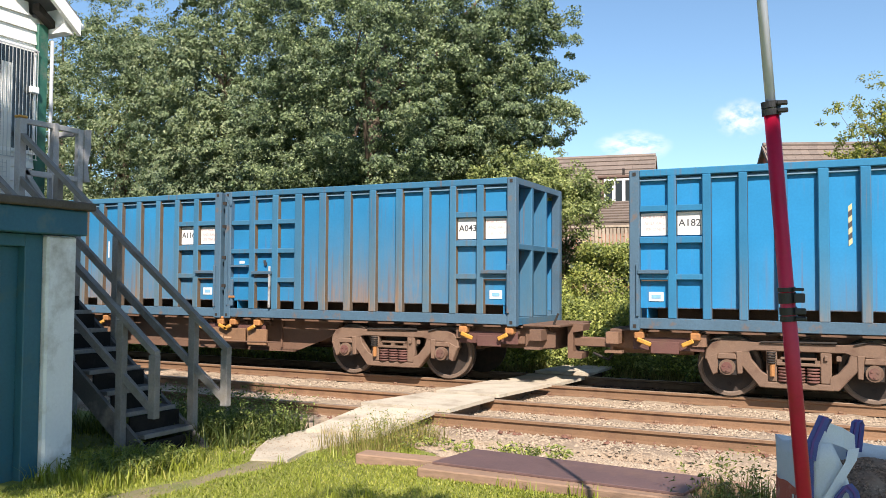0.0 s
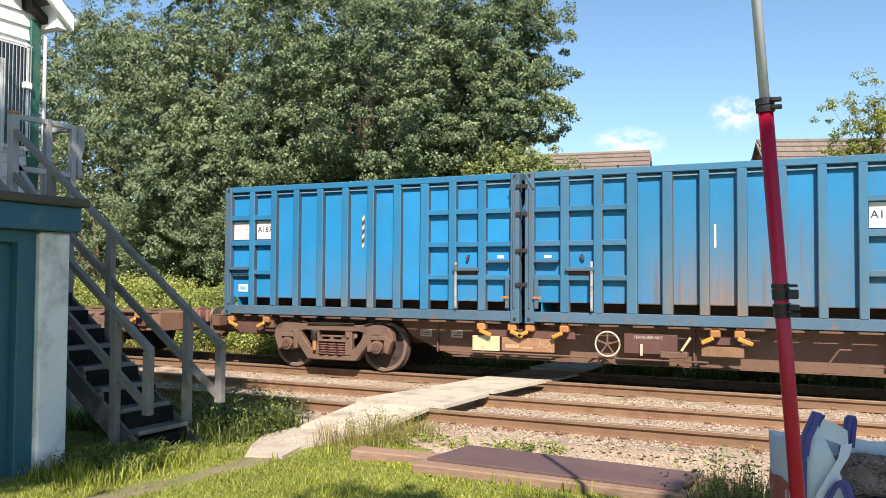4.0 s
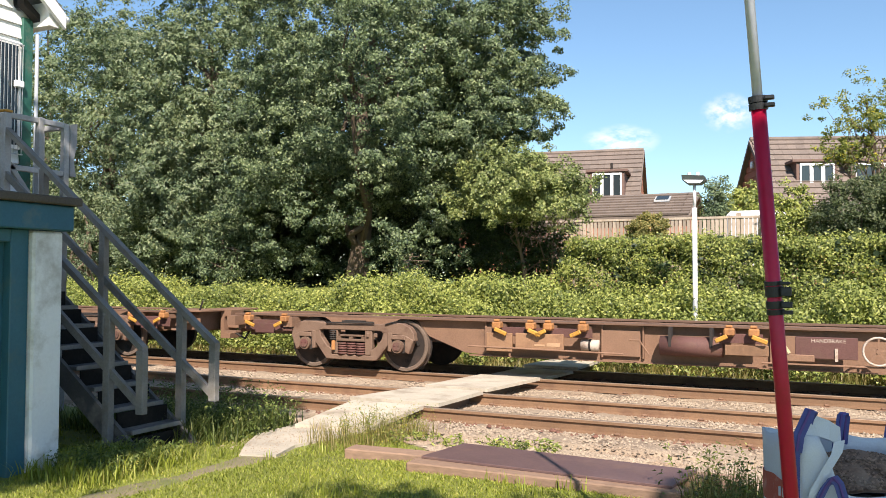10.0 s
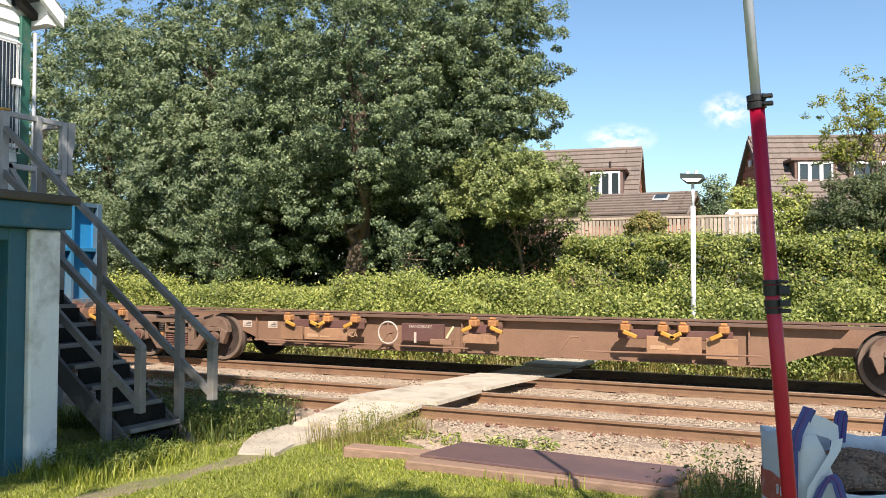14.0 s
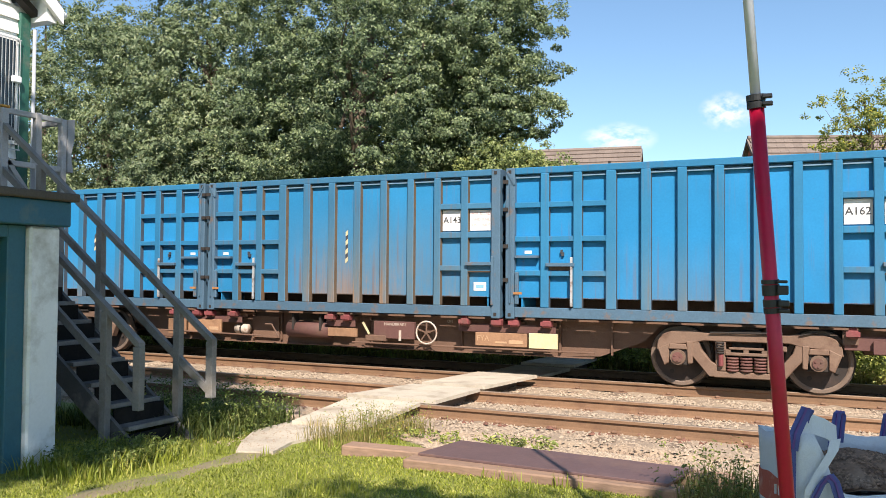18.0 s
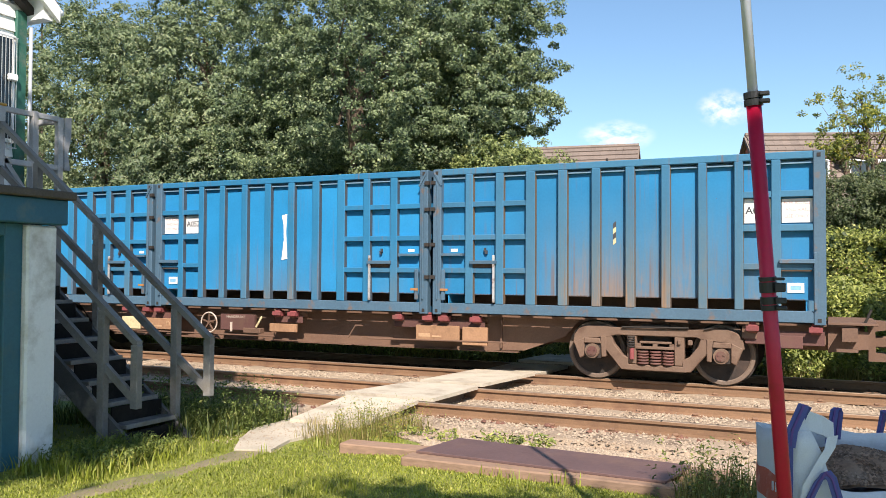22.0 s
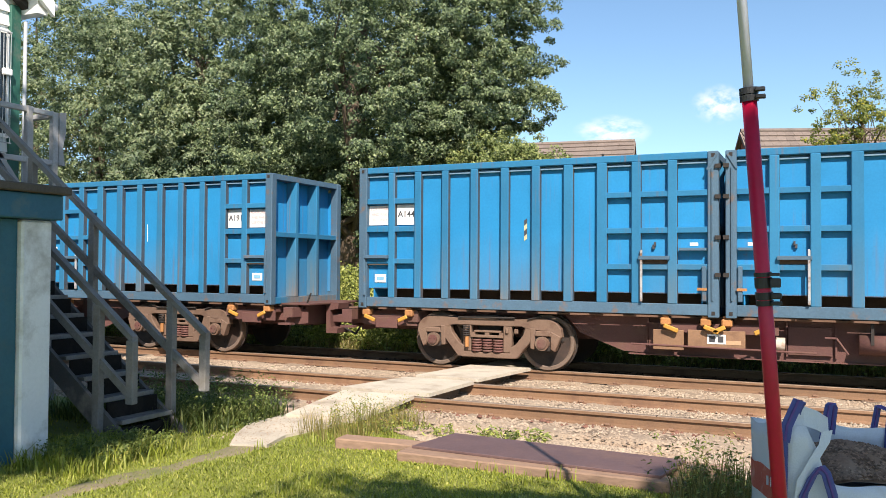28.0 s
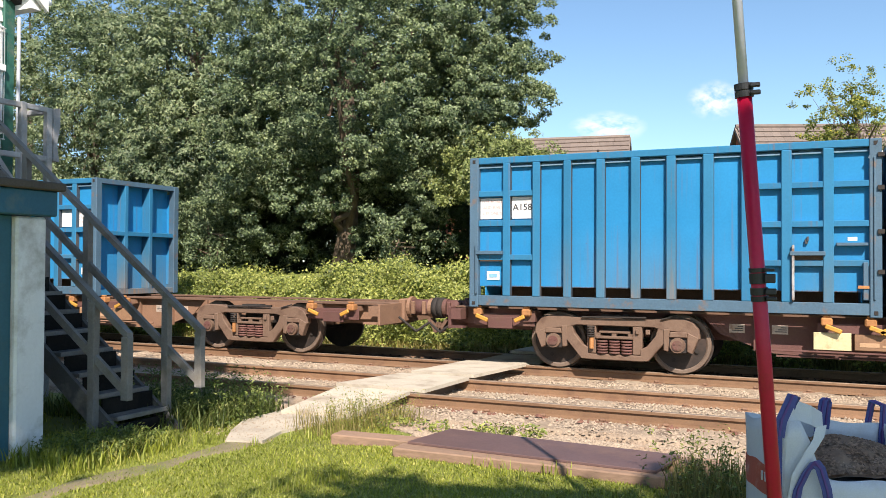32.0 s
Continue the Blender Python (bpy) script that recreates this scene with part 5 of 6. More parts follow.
sbox = thing("signal_box", "white weatherboarded signal box with green corner boards", "signal box")
part("base_wall", box(B(), -16, -10.02, 1.2, 7.93, -0.3, 2.6), WHITEWASH, sbox)
part("wall_core", prism(B(), [(1.2, 2.6), (7.93, 2.6), (7.93, 5.15), (4.6, 7.75), (1.2, 5.15)], -16, -10.06, "x"), WHITE, sbox)
for i in range(26):
    z = 2.62 + i * 0.19
    y1 = 7.90 if z < 5.1 else 7.90 - (z - 5.1) * 1.26
    y0 = 1.25 if z < 5.1 else 1.25 + (z - 5.1) * 1.26
    if y1 - y0 < 0.3:
        break
    bm = B()
    lo = [bm.verts.new(p) for p in ((-10.06, y0, z), (-10.015, y0, z), (-10.045, y0, z + 0.188), (-10.06, y0, z + 0.188))]
    hi = [bm.verts.new((v.co.x, y1, v.co.z)) for v in lo]
    bm.faces.new(lo), bm.faces.new(hi[::-1])
    for k in range(4):
        bm.faces.new((lo[k], hi[k], hi[(k + 1) % 4], lo[(k + 1) % 4]))
    bmesh.ops.recalc_face_normals(bm, faces=bm.faces)
    part("weatherboard", bm, WHITE, sbox)
part("corner_board", box(B(), -10.07, -9.985, 7.80, 7.96, 2.6, 5.2, 0.008), GREEN, sbox, "green corner board")
win = part("window", box(B(), -10.03, -9.995, 5.2, 7.79, 3.42, 4.78), GLASS, sbox, "window behind a wire grille")
for y in (5.2, 6.0, 6.8, 7.74):
    part("window_bar", box(B(), -10.0, -9.985, y, y + 0.045, 3.4, 4.8), WHITE, win)
for z in (3.38, 4.78):
    part("window_rail", box(B(), -10.0, -9.985, 5.2, 7.79, z, z + 0.05), WHITE, win)
for y0, y1, zt in ((6.75, 7.06, 4.40), (7.10, 7.24, 4.50), (7.27, 7.42, 4.56)):
    part("curtain", box(B(), -9.994, -9.988, y0, y1, 2.75, zt), CURTAIN, win)
bm = B()
for i in range(46):
    y = 5.3 + i * 0.055
    box(bm, -9.955, -9.95, y, y + 0.009, 3.30, 4.80)
for z in (3.3, 4.79):
    box(bm, -9.957, -9.948, 5.3, 7.80, z, z + 0.014)
tagged(part("grille", bm, STEEL, win, "thin steel wire grille"), kind="stuff")
bm = B()
for i in range(7):
    z = 2.85 + i * 0.06
    box(bm, -9.955, -9.95, 5.9, 7.35, z, z + 0.006)
for i in range(25):
    box(bm, -9.953, -9.948, 5.9 + i * 0.06, 5.905 + i * 0.06, 2.85, 3.25)
tagged(part("mesh_guard", bm, STEEL, sbox, "wire mesh panel"), kind="stuff")
part("notice_box", box(B(), -9.98, -9.92, 7.66, 7.79, 4.21, 4.30, 0.01), WHITE, sbox)
part("downpipe", rod(B(), (-9.95, 7.995, -0.1), (-9.95, 7.995, 5.0), 0.024, 10), material("grey_pipe_paint", (0.34, 0.36, 0.38), 0.6, 0, 0.15), sbox, "grey downpipe", True)
for s in (1, -1):
    yc = 4.6
    def R_(y):
        return yc + s * (y - yc)
    part("roof", prism(B(), [(R_(4.6), 8.25), (R_(8.15), 5.34), (R_(8.15), 5.26), (R_(4.6), 8.15)], -16.4, -9.62, "x"), SLATE, sbox)
    part("bargeboard", prism(B(), [(R_(4.6), 8.16), (R_(8.17), 5.28), (R_(8.17), 5.08), (R_(4.6), 7.94)], -9.66, -9.60, "x"), WHITE, sbox, "white bargeboard")
    part("soffit_box", prism(B(), [(R_(7.96), 5.50), (R_(8.12), 5.24), (R_(8.12), 5.09), (R_(7.96), 5.09)], -16.2, -9.68, "x"), WHITE, sbox)
    part("gutter", rod(B(), (-16.4, R_(8.20), 5.22), (-9.62, R_(8.20), 5.22), 0.045, 10), WHITE, sbox, "", True)
part("eave_bracket", prism(B(), [(7.70, 5.44), (8.03, 5.20), (8.03, 5.11), (7.70, 5.33)], -9.99, -9.86, "x"), DARK, sbox)
part("landing", box(B(), -10.0, -9.45, 5.9, 8.19, 2.50, 2.58, 0.006), GREYWOOD, sbox, "grey boarded stair landing")
for y in (6.0, 7.2, 8.1):
    part("landing_post", box(B(), -9.58, -9.48, y - 0.05, y + 0.05, -0.2, 2.5), GREYWOOD, sbox)

stair = thing("outside_stair", "steep weathered grey timber stair with handrails", "stairs")
RISE, RUN = 0.204, 0.266
for i in range(12):
    x, z = -6.48 - RUN * i, 0.10 + RISE * i
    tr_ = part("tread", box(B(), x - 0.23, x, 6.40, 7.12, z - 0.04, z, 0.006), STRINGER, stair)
    part("riser", box(B(), x - 0.225, x - 0.205, 6.41, 7.11, z, z + 0.165), RISER_SHADE, tr_)
    part("nosing", box(B(), x - 0.02, x + 0.008, 6.405, 7.115, z - 0.042, z + 0.004, 0.004), GREYWOOD, tr_)
sl = RISE / RUN
for y in (6.36, 7.12):
    xa, xb = -6.22, -9.62
    za, zb = 0.05 + sl * (-6.48 - xa), 0.05 + sl * (-6.48 - xb)
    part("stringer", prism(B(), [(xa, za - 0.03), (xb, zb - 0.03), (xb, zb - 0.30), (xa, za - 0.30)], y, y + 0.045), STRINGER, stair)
part("bottom_riser", box(B(), -6.52, -6.48, 6.42, 7.1, -0.2, 0.02), RISER_SHADE, stair)
# far side: handrail, mid rail, posts
HR = 0.765
def rail_line(name, x0, z0, x1, y, w, h):
    z1 = z0 + (x0 - x1) * HR
    return part(name, prism(B(), [(x0, z0), (x1, z1), (x1, z1 - h), (x0, z0 - h)], y, y + w), GREYWOOD, stair)
rail_line("handrail", -6.065, 0.955, -9.50, 7.16, 0.075, 0.075)
rail_line("mid_rail", -6.09, 0.42, -9.50, 7.17, 0.045, 0.10)
for x, z0, z1 in ((-6.118, 0.32, 0.925), (-6.58, -0.2, 1.29), (-7.775, 0.7, 2.20), (-8.80, 1.6, 2.98)):
    part("post", box(B(), x - 0.045, x + 0.045, 7.165, 7.245, z0, z1, 0.006), GREYWOOD, stair)
rail_line("handrail", -6.235, 0.97, -9.50, 6.28, 0.075, 0.075)
rail_line("mid_rail", -6.28, 0.435, -9.50, 6.29, 0.045, 0.10)
for x, z0, z1 in ((-6.265, 0.30, 0.93), (-6.715, -0.2, 1.27), (-7.85, 0.85, 2.10), (-9.0, 1.7, 2.97)):
    part("post", box(B(), x - 0.045, x + 0.045, 6.27, 6.35, z0, z1, 0.006), GREYWOOD, stair)

# lighter copy of the weathered wood; sunlight on the landing is in its colour
PALEWOOD = material("sunlit_wood", (0.33, 0.33, 0.335), 0.85, 0, 0.2, 3, 50, 0.3, (0.24, 0.22, 0.19), (0.5, 0.7), 2.5, rand=0.1)
balc = thing("landing_rail", "weathered timber guard rail round the stair landing", "railing")
for x, y, z1, w in ((-9.5, 7.20, 3.74, 0.10), (-9.5, 7.70, 3.76, 0.085), (-9.5, 8.10, 3.74, 0.085), (-9.95, 8.10, 3.66, 0.06)):
    part("post", box(B(), x - w / 2, x + w / 2, y - w / 2, y + w / 2, 2.45, z1, 0.008), PALEWOOD, balc)
part("post_cap", box(B(), -9.56, -9.44, 7.14, 7.26, 3.742, 3.775, 0.01), YELLOW, balc, "yellow painted post cap")
for z in (3.68, 3.02):
    part("rail", box(B(), -9.53, -9.47, 7.25, 8.08, z, z + 0.07, 0.006), PALEWOOD, balc)
    part("rail", box(B(), -9.97, -9.55, 8.06, 8.13, z - 0.02, z + 0.05, 0.006), PALEWOOD, balc)
part("brace", prism(B(), [(7.24, 3.05), (7.62, 2.58), (7.70, 2.58), (7.24, 3.15)], -9.52, -9.47, "x"), PALEWOOD, balc)
part("splash_board", prism(B(), [(8.145, 3.74), (8.25, 3.76), (8.25, 3.5), (8.20, 3.25), (8.24, 3.03), (8.145, 3.03), (8.145, 3.35)], -9.56, -9.44, "x"), PALEWOOD, balc)

# ---------- foreground things ----------
MASTRED = material("red_mast_paint", (0.40, 0.006, 0.035), 0.35, 0, 0.12, 3, 40, 0.05, (0.27, 0.01, 0.02), (0.5, 0.7), 4)
MASTGREY = material("mast_aluminium", (0.50, 0.52, 0.64), 0.4, 0.0, 0.1, 3, 40, 0.05)
BLACK = material("black_plastic", (0.02, 0.02, 0.022), 0.5, 0, 0.2)
mast = thing("telescopic_mast", "leaning telescopic mast, red below and grey above", "mast")
m0, m1 = Vector((-0.155, 4.425, -0.16)), Vector((-0.36, 4.20, 3.0))
ax = (m1 - m0).normalized()
def on_mast(z):
    return m0 + ax * ((z - m0.z) / ax.z)
part("lower_tube", rod(B(), on_mast(-0.16), on_mast(2.50), 0.0345, 24), MASTRED, mast, "glossy red tube", True)
part("upper_tube", rod(B(), on_mast(2.50), on_mast(5.2), 0.0235, 24), MASTGREY, mast, "grey metal tube", True)
for z, h in ((2.475, 0.03), (2.51, 0.03)):
    cl = part("clamp", rod(B(), on_mast(z), on_mast(z + h), 0.044, 20), BLACK, mast, "black clamp")
    part("clamp_lug", box(B(), on_mast(z).x + 0.03, on_mast(z).x + 0.075, on_mast(z).y - 0.05, on_mast(z).y - 0.02, z + 0.005, z + h - 0.005, 0.004), BLACK, cl)
for z, h in ((1.585, 0.05), (1.64, 0.02), (1.53, 0.035), (1.50, 0.025)):
    cl = part("clamp", rod(B(), on_mast(z), on_mast(z + h), 0.041, 20), BLACK, mast, "black clamp")
    part("clamp_lug", box(B(), on_mast(z).x + 0.03, on_mast(z).x + 0.078, on_mast(z).y - 0.05, on_mast(z).y - 0.015, z + 0.003, z + h - 0.003, 0.004), BLACK, cl)
part("foot", box(B(), m0.x - 0.14, m0.x + 0.14, m0.y - 0.14, m0.y + 0.14, -0.19, -0.11, 0.02), BLACK, mast)

PLATE = material("brown_steel_sheet", (0.125, 0.075, 0.07), 0.55, 0.1, 0.2, 2.5, 30, 0.2, (0.19, 0.115, 0.085), (0.55, 0.75), 1.5)
TIMBER = material("old_timber", (0.26, 0.165, 0.11), 0.9, 0, 0.25, 3, 40, 0.4, (0.11, 0.075, 0.055), (0.5, 0.7), 2.0, stretch=(0.3, 1, 1), rand=0.1)
def plank(label, x0, x1, y0, y1, z0, z1, rz, name="timber_baulk"):
    ob = part(name, box(B(), -(x1 - x0) / 2, (x1 - x0) / 2, -(y1 - y0) / 2, (y1 - y0) / 2, 0, z1 - z0, 0.012), TIMBER, at=((x0 + x1) / 2, (y0 + y1) / 2, z0, 0, 0, rz))
    return tagged(ob, label, "timber")
plank("old squared timber lying in the grass", -3.62, -0.95, 6.90, 7.14, -0.17, -0.035, -1.0)
plank("old squared timber lying behind another", -3.45, -0.75, 7.50, 7.74, -0.19, -0.036, -0.5)
plank("short reddish timber lying in the grass", -4.50, -3.55, 7.28, 7.52, -0.19, -0.05, 3.0)
sh = prism(B(), [(-3.56, 7.12), (-1.22, 6.98), (-1.12, 7.66), (-3.44, 7.86)], -0.035, -0.010, "z")
bmesh.ops.bevel(sh, geom=sh.edges[:], offset=0.004, segments=1, affect="EDGES")
tagged(part("steel_sheet", sh, PLATE), "flat brown rusty steel sheet lying on timbers", "steel sheet")

# bulk bag of rubble
BAG = material("woven_bag", (0.55, 0.575, 0.61), 0.8, 0, 0.1, 3, 120, 0.3, (0.45, 0.45, 0.45), (0.55, 0.75), 3)
BAGBLUE = material("bag_blue_tape", (0.06, 0.075, 0.23), 0.75, 0, 0.15, 4, 80, 0.2)
BAGPURPLE = material("bag_purple_stripe", (0.10, 0.055, 0.20), 0.8, 0, 0.15)
BAGRED = material("bag_red_print", (0.42, 0.09, 0.06), 0.8, 0, 0.15, 4, 80, 0.2, (0.5, 0.3, 0.26), (0.5, 0.7), 5)
RUBBLE = material("rubble_soil", (0.24, 0.14, 0.085), 0.95, 0, 0.3, 4, 50, 0.5, (0.27, 0.18, 0.12), (0.5, 0.7), 4, island=0.5)
bag = thing("bulk_bag", "white woven bulk bag with blue handles, full of rubble", "bulk bag", at=pose(0.098, 5.716, 0, 0, 0, 16))


def bag_rim(s):
    """Height of the rim at s, round the bag from the front left corner: front, right, back, left."""
    keys = ((0.0, 0.78), (0.15, 0.775), (0.20, 0.62), (0.23, 0.50), (0.27, 0.475), (0.9, 0.44), (1.1, 0.55), (2.0, 0.62), (2.6, 0.66), (3.0, 0.67), (3.6, 0.72), (4.0, 0.78))
    for (a, p), (b, q) in zip(keys, keys[1:]):
        if a <= s <= b:
            return p + (q - p) * (s - a) / (b - a)
    return 0.6


def bag_wall(s, t, off=0.0):
    """A point of the bag's wall: s round it, t from foot to rim."""
    k, u = int(s) % 4, s - int(s)
    u2 = (u - 0.5) * 2
    bulge = 0.045 * math.sin(math.pi * min(t * 1.05, 1)) * (1 - u2 * u2) + 0.008 * math.sin(9 * s + 5 * t) * t
    r = 0.45 + bulge + off
    along = 0.45 * (u2 if abs(u2) < 0.9 else u2 * 0.985)
    x, y = ((along, -r), (r, along), (-along, r), (-r, -along))[k]
    return Vector((x, y, -0.17 + (bag_rim(s) + 0.17 + 0.012 * math.sin(13 * s)) * t))


bm = B()
nu, nvv = 64, 10
grid = [[bm.verts.new(bag_wall(4 * i / nu, j / (nvv - 1))) for i in range(nu)] for j in range(nvv)]
for j in range(nvv - 1):
    for i in range(nu):
        bm.faces.new((grid[j][i], grid[j][(i + 1) % nu], grid[j + 1][(i + 1) % nu], grid[j + 1][i]))
bmesh.ops.recalc_face_normals(bm, faces=bm.faces)
bmesh.ops.solidify(bm, geom=bm.faces[:], thickness=0.006)
part("sack", bm, BAG, bag, "white woven sack", True)
bm = B()
rows_ = []
for t in (0.62, 0.70, 0.78, 0.84):
    rows_.append([bm.verts.new(bag_wall(3.02 + 0.96 * i / 14, t * 0.86, 0.006)) for i in range(15)])
for j in range(3):
    for i in range(14):
        bm.faces.new((rows_[j][i], rows_[j][i + 1], rows_[j + 1][i + 1], rows_[j + 1][i]))
bmesh.ops.recalc_face_normals(bm, faces=bm.faces)
band = part("printed_band", bm, BAGRED, bag, "faded red printed band")
for k in range(3):
    p, q = bag_wall(3.72 + 0.08 * k, 0.62, 0.012), bag_wall(3.77 + 0.08 * k, 0.62, 0.012)
    part("mark", bar(B(), p, p + Vector((0, 0, 0.055)), 0.012, 0.006), BAG, band)


def strap(pts, side, mat, label, parent, name="handle_loop"):
    """A flat band through pts, as wide as the vector side."""
    bm = B()
    prev = None
    sd = Vector(side) / 2
    for p in pts:
        cur = [bm.verts.new(Vector(p) - sd), bm.verts.new(Vector(p) + sd)]
        if prev:
            bm.faces.new((prev[0], prev[1], cur[1], cur[0]))
        prev = cur
    bmesh.ops.recalc_face_normals(bm, faces=bm.faces)
    bmesh.ops.solidify(bm, geom=bm.faces[:], thickness=0.006)
    return part(name, bm, mat, parent, label)


def webbing(pts, side, label):
    """A blue handle with its purple woven stripe."""
    h = strap(pts, side, BAGBLUE, label, bag)
    off = Vector((0, -0.007, 0.003))
    strap([Vector(p) + off for p in pts], Vector(side) * 0.2, BAGPURPLE, "", h, "woven_stripe")


webbing([(-0.455, -0.462, 0.70), (-0.44, -0.458, 0.79), (-0.37, -0.43, 0.93), (-0.35, -0.40, 0.925), (-0.37, -0.385, 0.88), (-0.42, -0.38, 0.72)], (0.058, 0, -0.022), "blue webbing handle")
webbing([(-0.04, 0.26, 0.58), (-0.015, 0.28, 0.70), (0.005, 0.29, 0.80), (0.03, 0.32, 0.81), (0.045, 0.345, 0.78), (0.03, 0.36, 0.6)], (0.055, 0.02, -0.008), "blue webbing handle")
webbing([(-0.385, -0.505, 0.30), (-0.365, -0.515, 0.42), (-0.32, -0.52, 0.52), (-0.275, -0.52, 0.557), (-0.25, -0.518, 0.54), (-0.215, -0.515, 0.42), (-0.195, -0.51, 0.28)], (0.052, 0.01, 0.016), "blue webbing handle hanging down")
webbing([(0.40, 0.42, 0.45), (0.43, 0.45, 0.75), (0.36, 0.47, 0.78), (0.30, 0.47, 0.45)], (0.05, 0.03, 0), "blue webbing handle")
strap([(-0.456, -0.462, -0.1), (-0.462, -0.468, 0.3), (-0.455, -0.46, 0.77)], (0.035, -0.01, 0), BAGBLUE, "blue seam tape", bag, "seam_tape")
strap([(-0.225, -0.455, 0.765), (-0.245, -0.475, 0.70), (-0.30, -0.495, 0.62), (-0.37, -0.505, 0.50), (-0.40, -0.51, 0.30)], (0.06, 0.004, 0.012), BAG, "folded white lip of the sack", bag, "folded_lip")
strap([(-0.40, -0.42, 0.80), (-0.33, -0.38, 0.835), (-0.24, -0.32, 0.80), (-0.15, -0.22, 0.745)], (0.0, 0.02, 0.11), BAG, "folded white lip of the sack", bag, "folded_lip")
bm = B()
bmesh.ops.create_grid(bm, x_segments=28, y_segments=28, size=0.44)
for v in bm.verts:
    d = math.hypot(v.co.x - 0.05, v.co.y - 0.05)
    v.co.z = 0.45 + 0.15 * math.exp(-d * d * 6) + 0.03 * noise.noise(v.co * 9)
part("rubble", bm, RUBBLE, bag, "brown rubble and soil", True)
st = pebbles("rubble_gravel", 5200, -0.42, 0.42, -0.42, 0.42, lambda x, y: 0.452 + 0.15 * np.exp(-((x - 0.05) ** 2 + (y - 0.05) ** 2) * 6), 0.004, 0.015, RUBBLE, "broken brown rubble")
st.parent = bag
tagged(st, kind="stuff")
del st["category"]

# ---------- beyond the line ----------
LAMPWHITE = material("white_lamp_post", (0.80, 0.80, 0.80), 0.5, 0, 0.04)
lamp = thing("platform_lamp", "white lamp post with a grey lantern head", "street lamp")
lx, ly = -2.50, 16.95
part("post", rod(B(), (lx, ly, -0.2), (lx, ly, 3.05), 0.046, 14), LAMPWHITE, lamp, "", True)
part("upper_post", rod(B(), (lx, ly, 3.05), (lx, ly, 3.52), 0.03, 12), LAMPWHITE, lamp, "", True)
part("collar_band", rod(B(), (lx, ly, 1.05), (lx, ly, 1.25), 0.048, 14), STEEL, lamp)
part("lantern", prism(B(), [(lx - 0.23, 3.70), (lx + 0.19, 3.67), (lx + 0.23, 3.58), (lx + 0.12, 3.50), (lx - 0.12, 3.51), (lx - 0.22, 3.60)], ly - 0.13, ly + 0.13), material("lantern_grey", (0.035, 0.045, 0.04), 0.5), lamp, "dark lantern")
part("lantern_rim", prism(B(), [(lx - 0.19, 3.60), (lx - 0.10, 3.53), (lx + 0.12, 3.52), (lx + 0.19, 3.58)], ly - 0.145, ly - 0.132), LAMPWHITE, lamp)
for k in (-0.1, 0.06):
    part("cell_cap", rod(B(), (lx + k, ly, 3.66), (lx + k, ly, 3.75), 0.035, 10), LAMPWHITE, lamp)

# garden fence
FENCE = material("fence_wood", (0.36, 0.295, 0.23), 0.9, 0, 0.2, 3, 40, 0.3, (0.24, 0.18, 0.13), (0.5, 0.7), 2, stretch=(1, 1, 0.2), rand=0.25)
fence = thing("garden_fence", "weathered slatted garden fence behind the hedge", "fence")
slat = mesh_of("slat", box(B(), -0.041, 0.041, -0.01, 0.01, 0, 1.9, 0.004), FENCE)
for i in range(100):
    x = -8.6 + i * 0.105
    part("slat", slat, FENCE, fence, at=(x, 23.0, 1.36 + 0.02 * math.sin(i * 2.3)))
for i in range(6):
    part("post", box(B(), -8.65 + i * 2.1, -8.53 + i * 2.1, 23.02, 23.14, 1.2, 3.38), FENCE, fence)
for z in (1.7, 3.24):
    part("rail", box(B(), -8.7, 1.9, 22.97, 23.02, z, z + 0.06), FENCE, fence)

BRICK = material("house_brick", (0.42, 0.17, 0.11), 0.9, 0, 0.2, 3, 30, 0.4, rand=0.0)
TILE = material("roof_tile", (0.19, 0.15, 0.125), 0.85, 0, 0.25, 1.5, 20, 0.3, (0.12, 0.10, 0.085), (0.5, 0.7), 1.5, rand=0.1)
UPVC = material("white_upvc", (0.82, 0.82, 0.82), 0.4, 0, 0.03)
HANG = material("hung_tile", (0.16, 0.10, 0.08), 0.85, 0, 0.2)


def course_roof(parent, x0, x1, y0, z0, y1, z1, n, mat=TILE, tiles=None):
    """A roof slope from eave (y0, z0) to ridge (y1, z1): lapped courses; inside the stretch tiles, tile by tile."""
    rf = part("roof", prism(B(), [(y0, z0 - 0.04), (y1, z1 - 0.04), (y1, z1 - 0.14), (y0, z0 - 0.14)], x0, x1, "x"), mat, parent)
    dy, dz = (y1 - y0) / n, (z1 - z0) / n
    ln = math.hypot(dy, dz)
    up = (-dz / ln * 0.05 * (1 if dy > 0 else -1), abs(dy) / ln * 0.05)
    xa, xb = tiles or (x1, x1)
    sec = [(up[0], up[1]), (dy * 1.05, dz * 1.05), (dy * 1.05, dz * 1.05 - 0.03), (0, -0.01)]
    w = 0.30
    bm = B()
    prism(bm, sec, 0.003, w - 0.003, "x")
    me = mesh_of("roof_tile", bm, mat)
    k = int((xb - xa) / w)
    for i in range(n):
        for lo, hi in ((x0, xa), (xa + k * w, x1)):
            if hi - lo > 0.05:
                part("tile_course", prism(B(), [(y0 + dy * i + p, z0 + dz * i + q) for p, q in sec], lo, hi, "x"), mat, rf)
        for j in range(k):
            part("roof_tile", me, mat, rf, at=(xa + j * w + (0.5 * w if i % 2 and j < k - 1 else 0) * 0.3, y0 + dy * i, z0 + dz * i))
    return rf


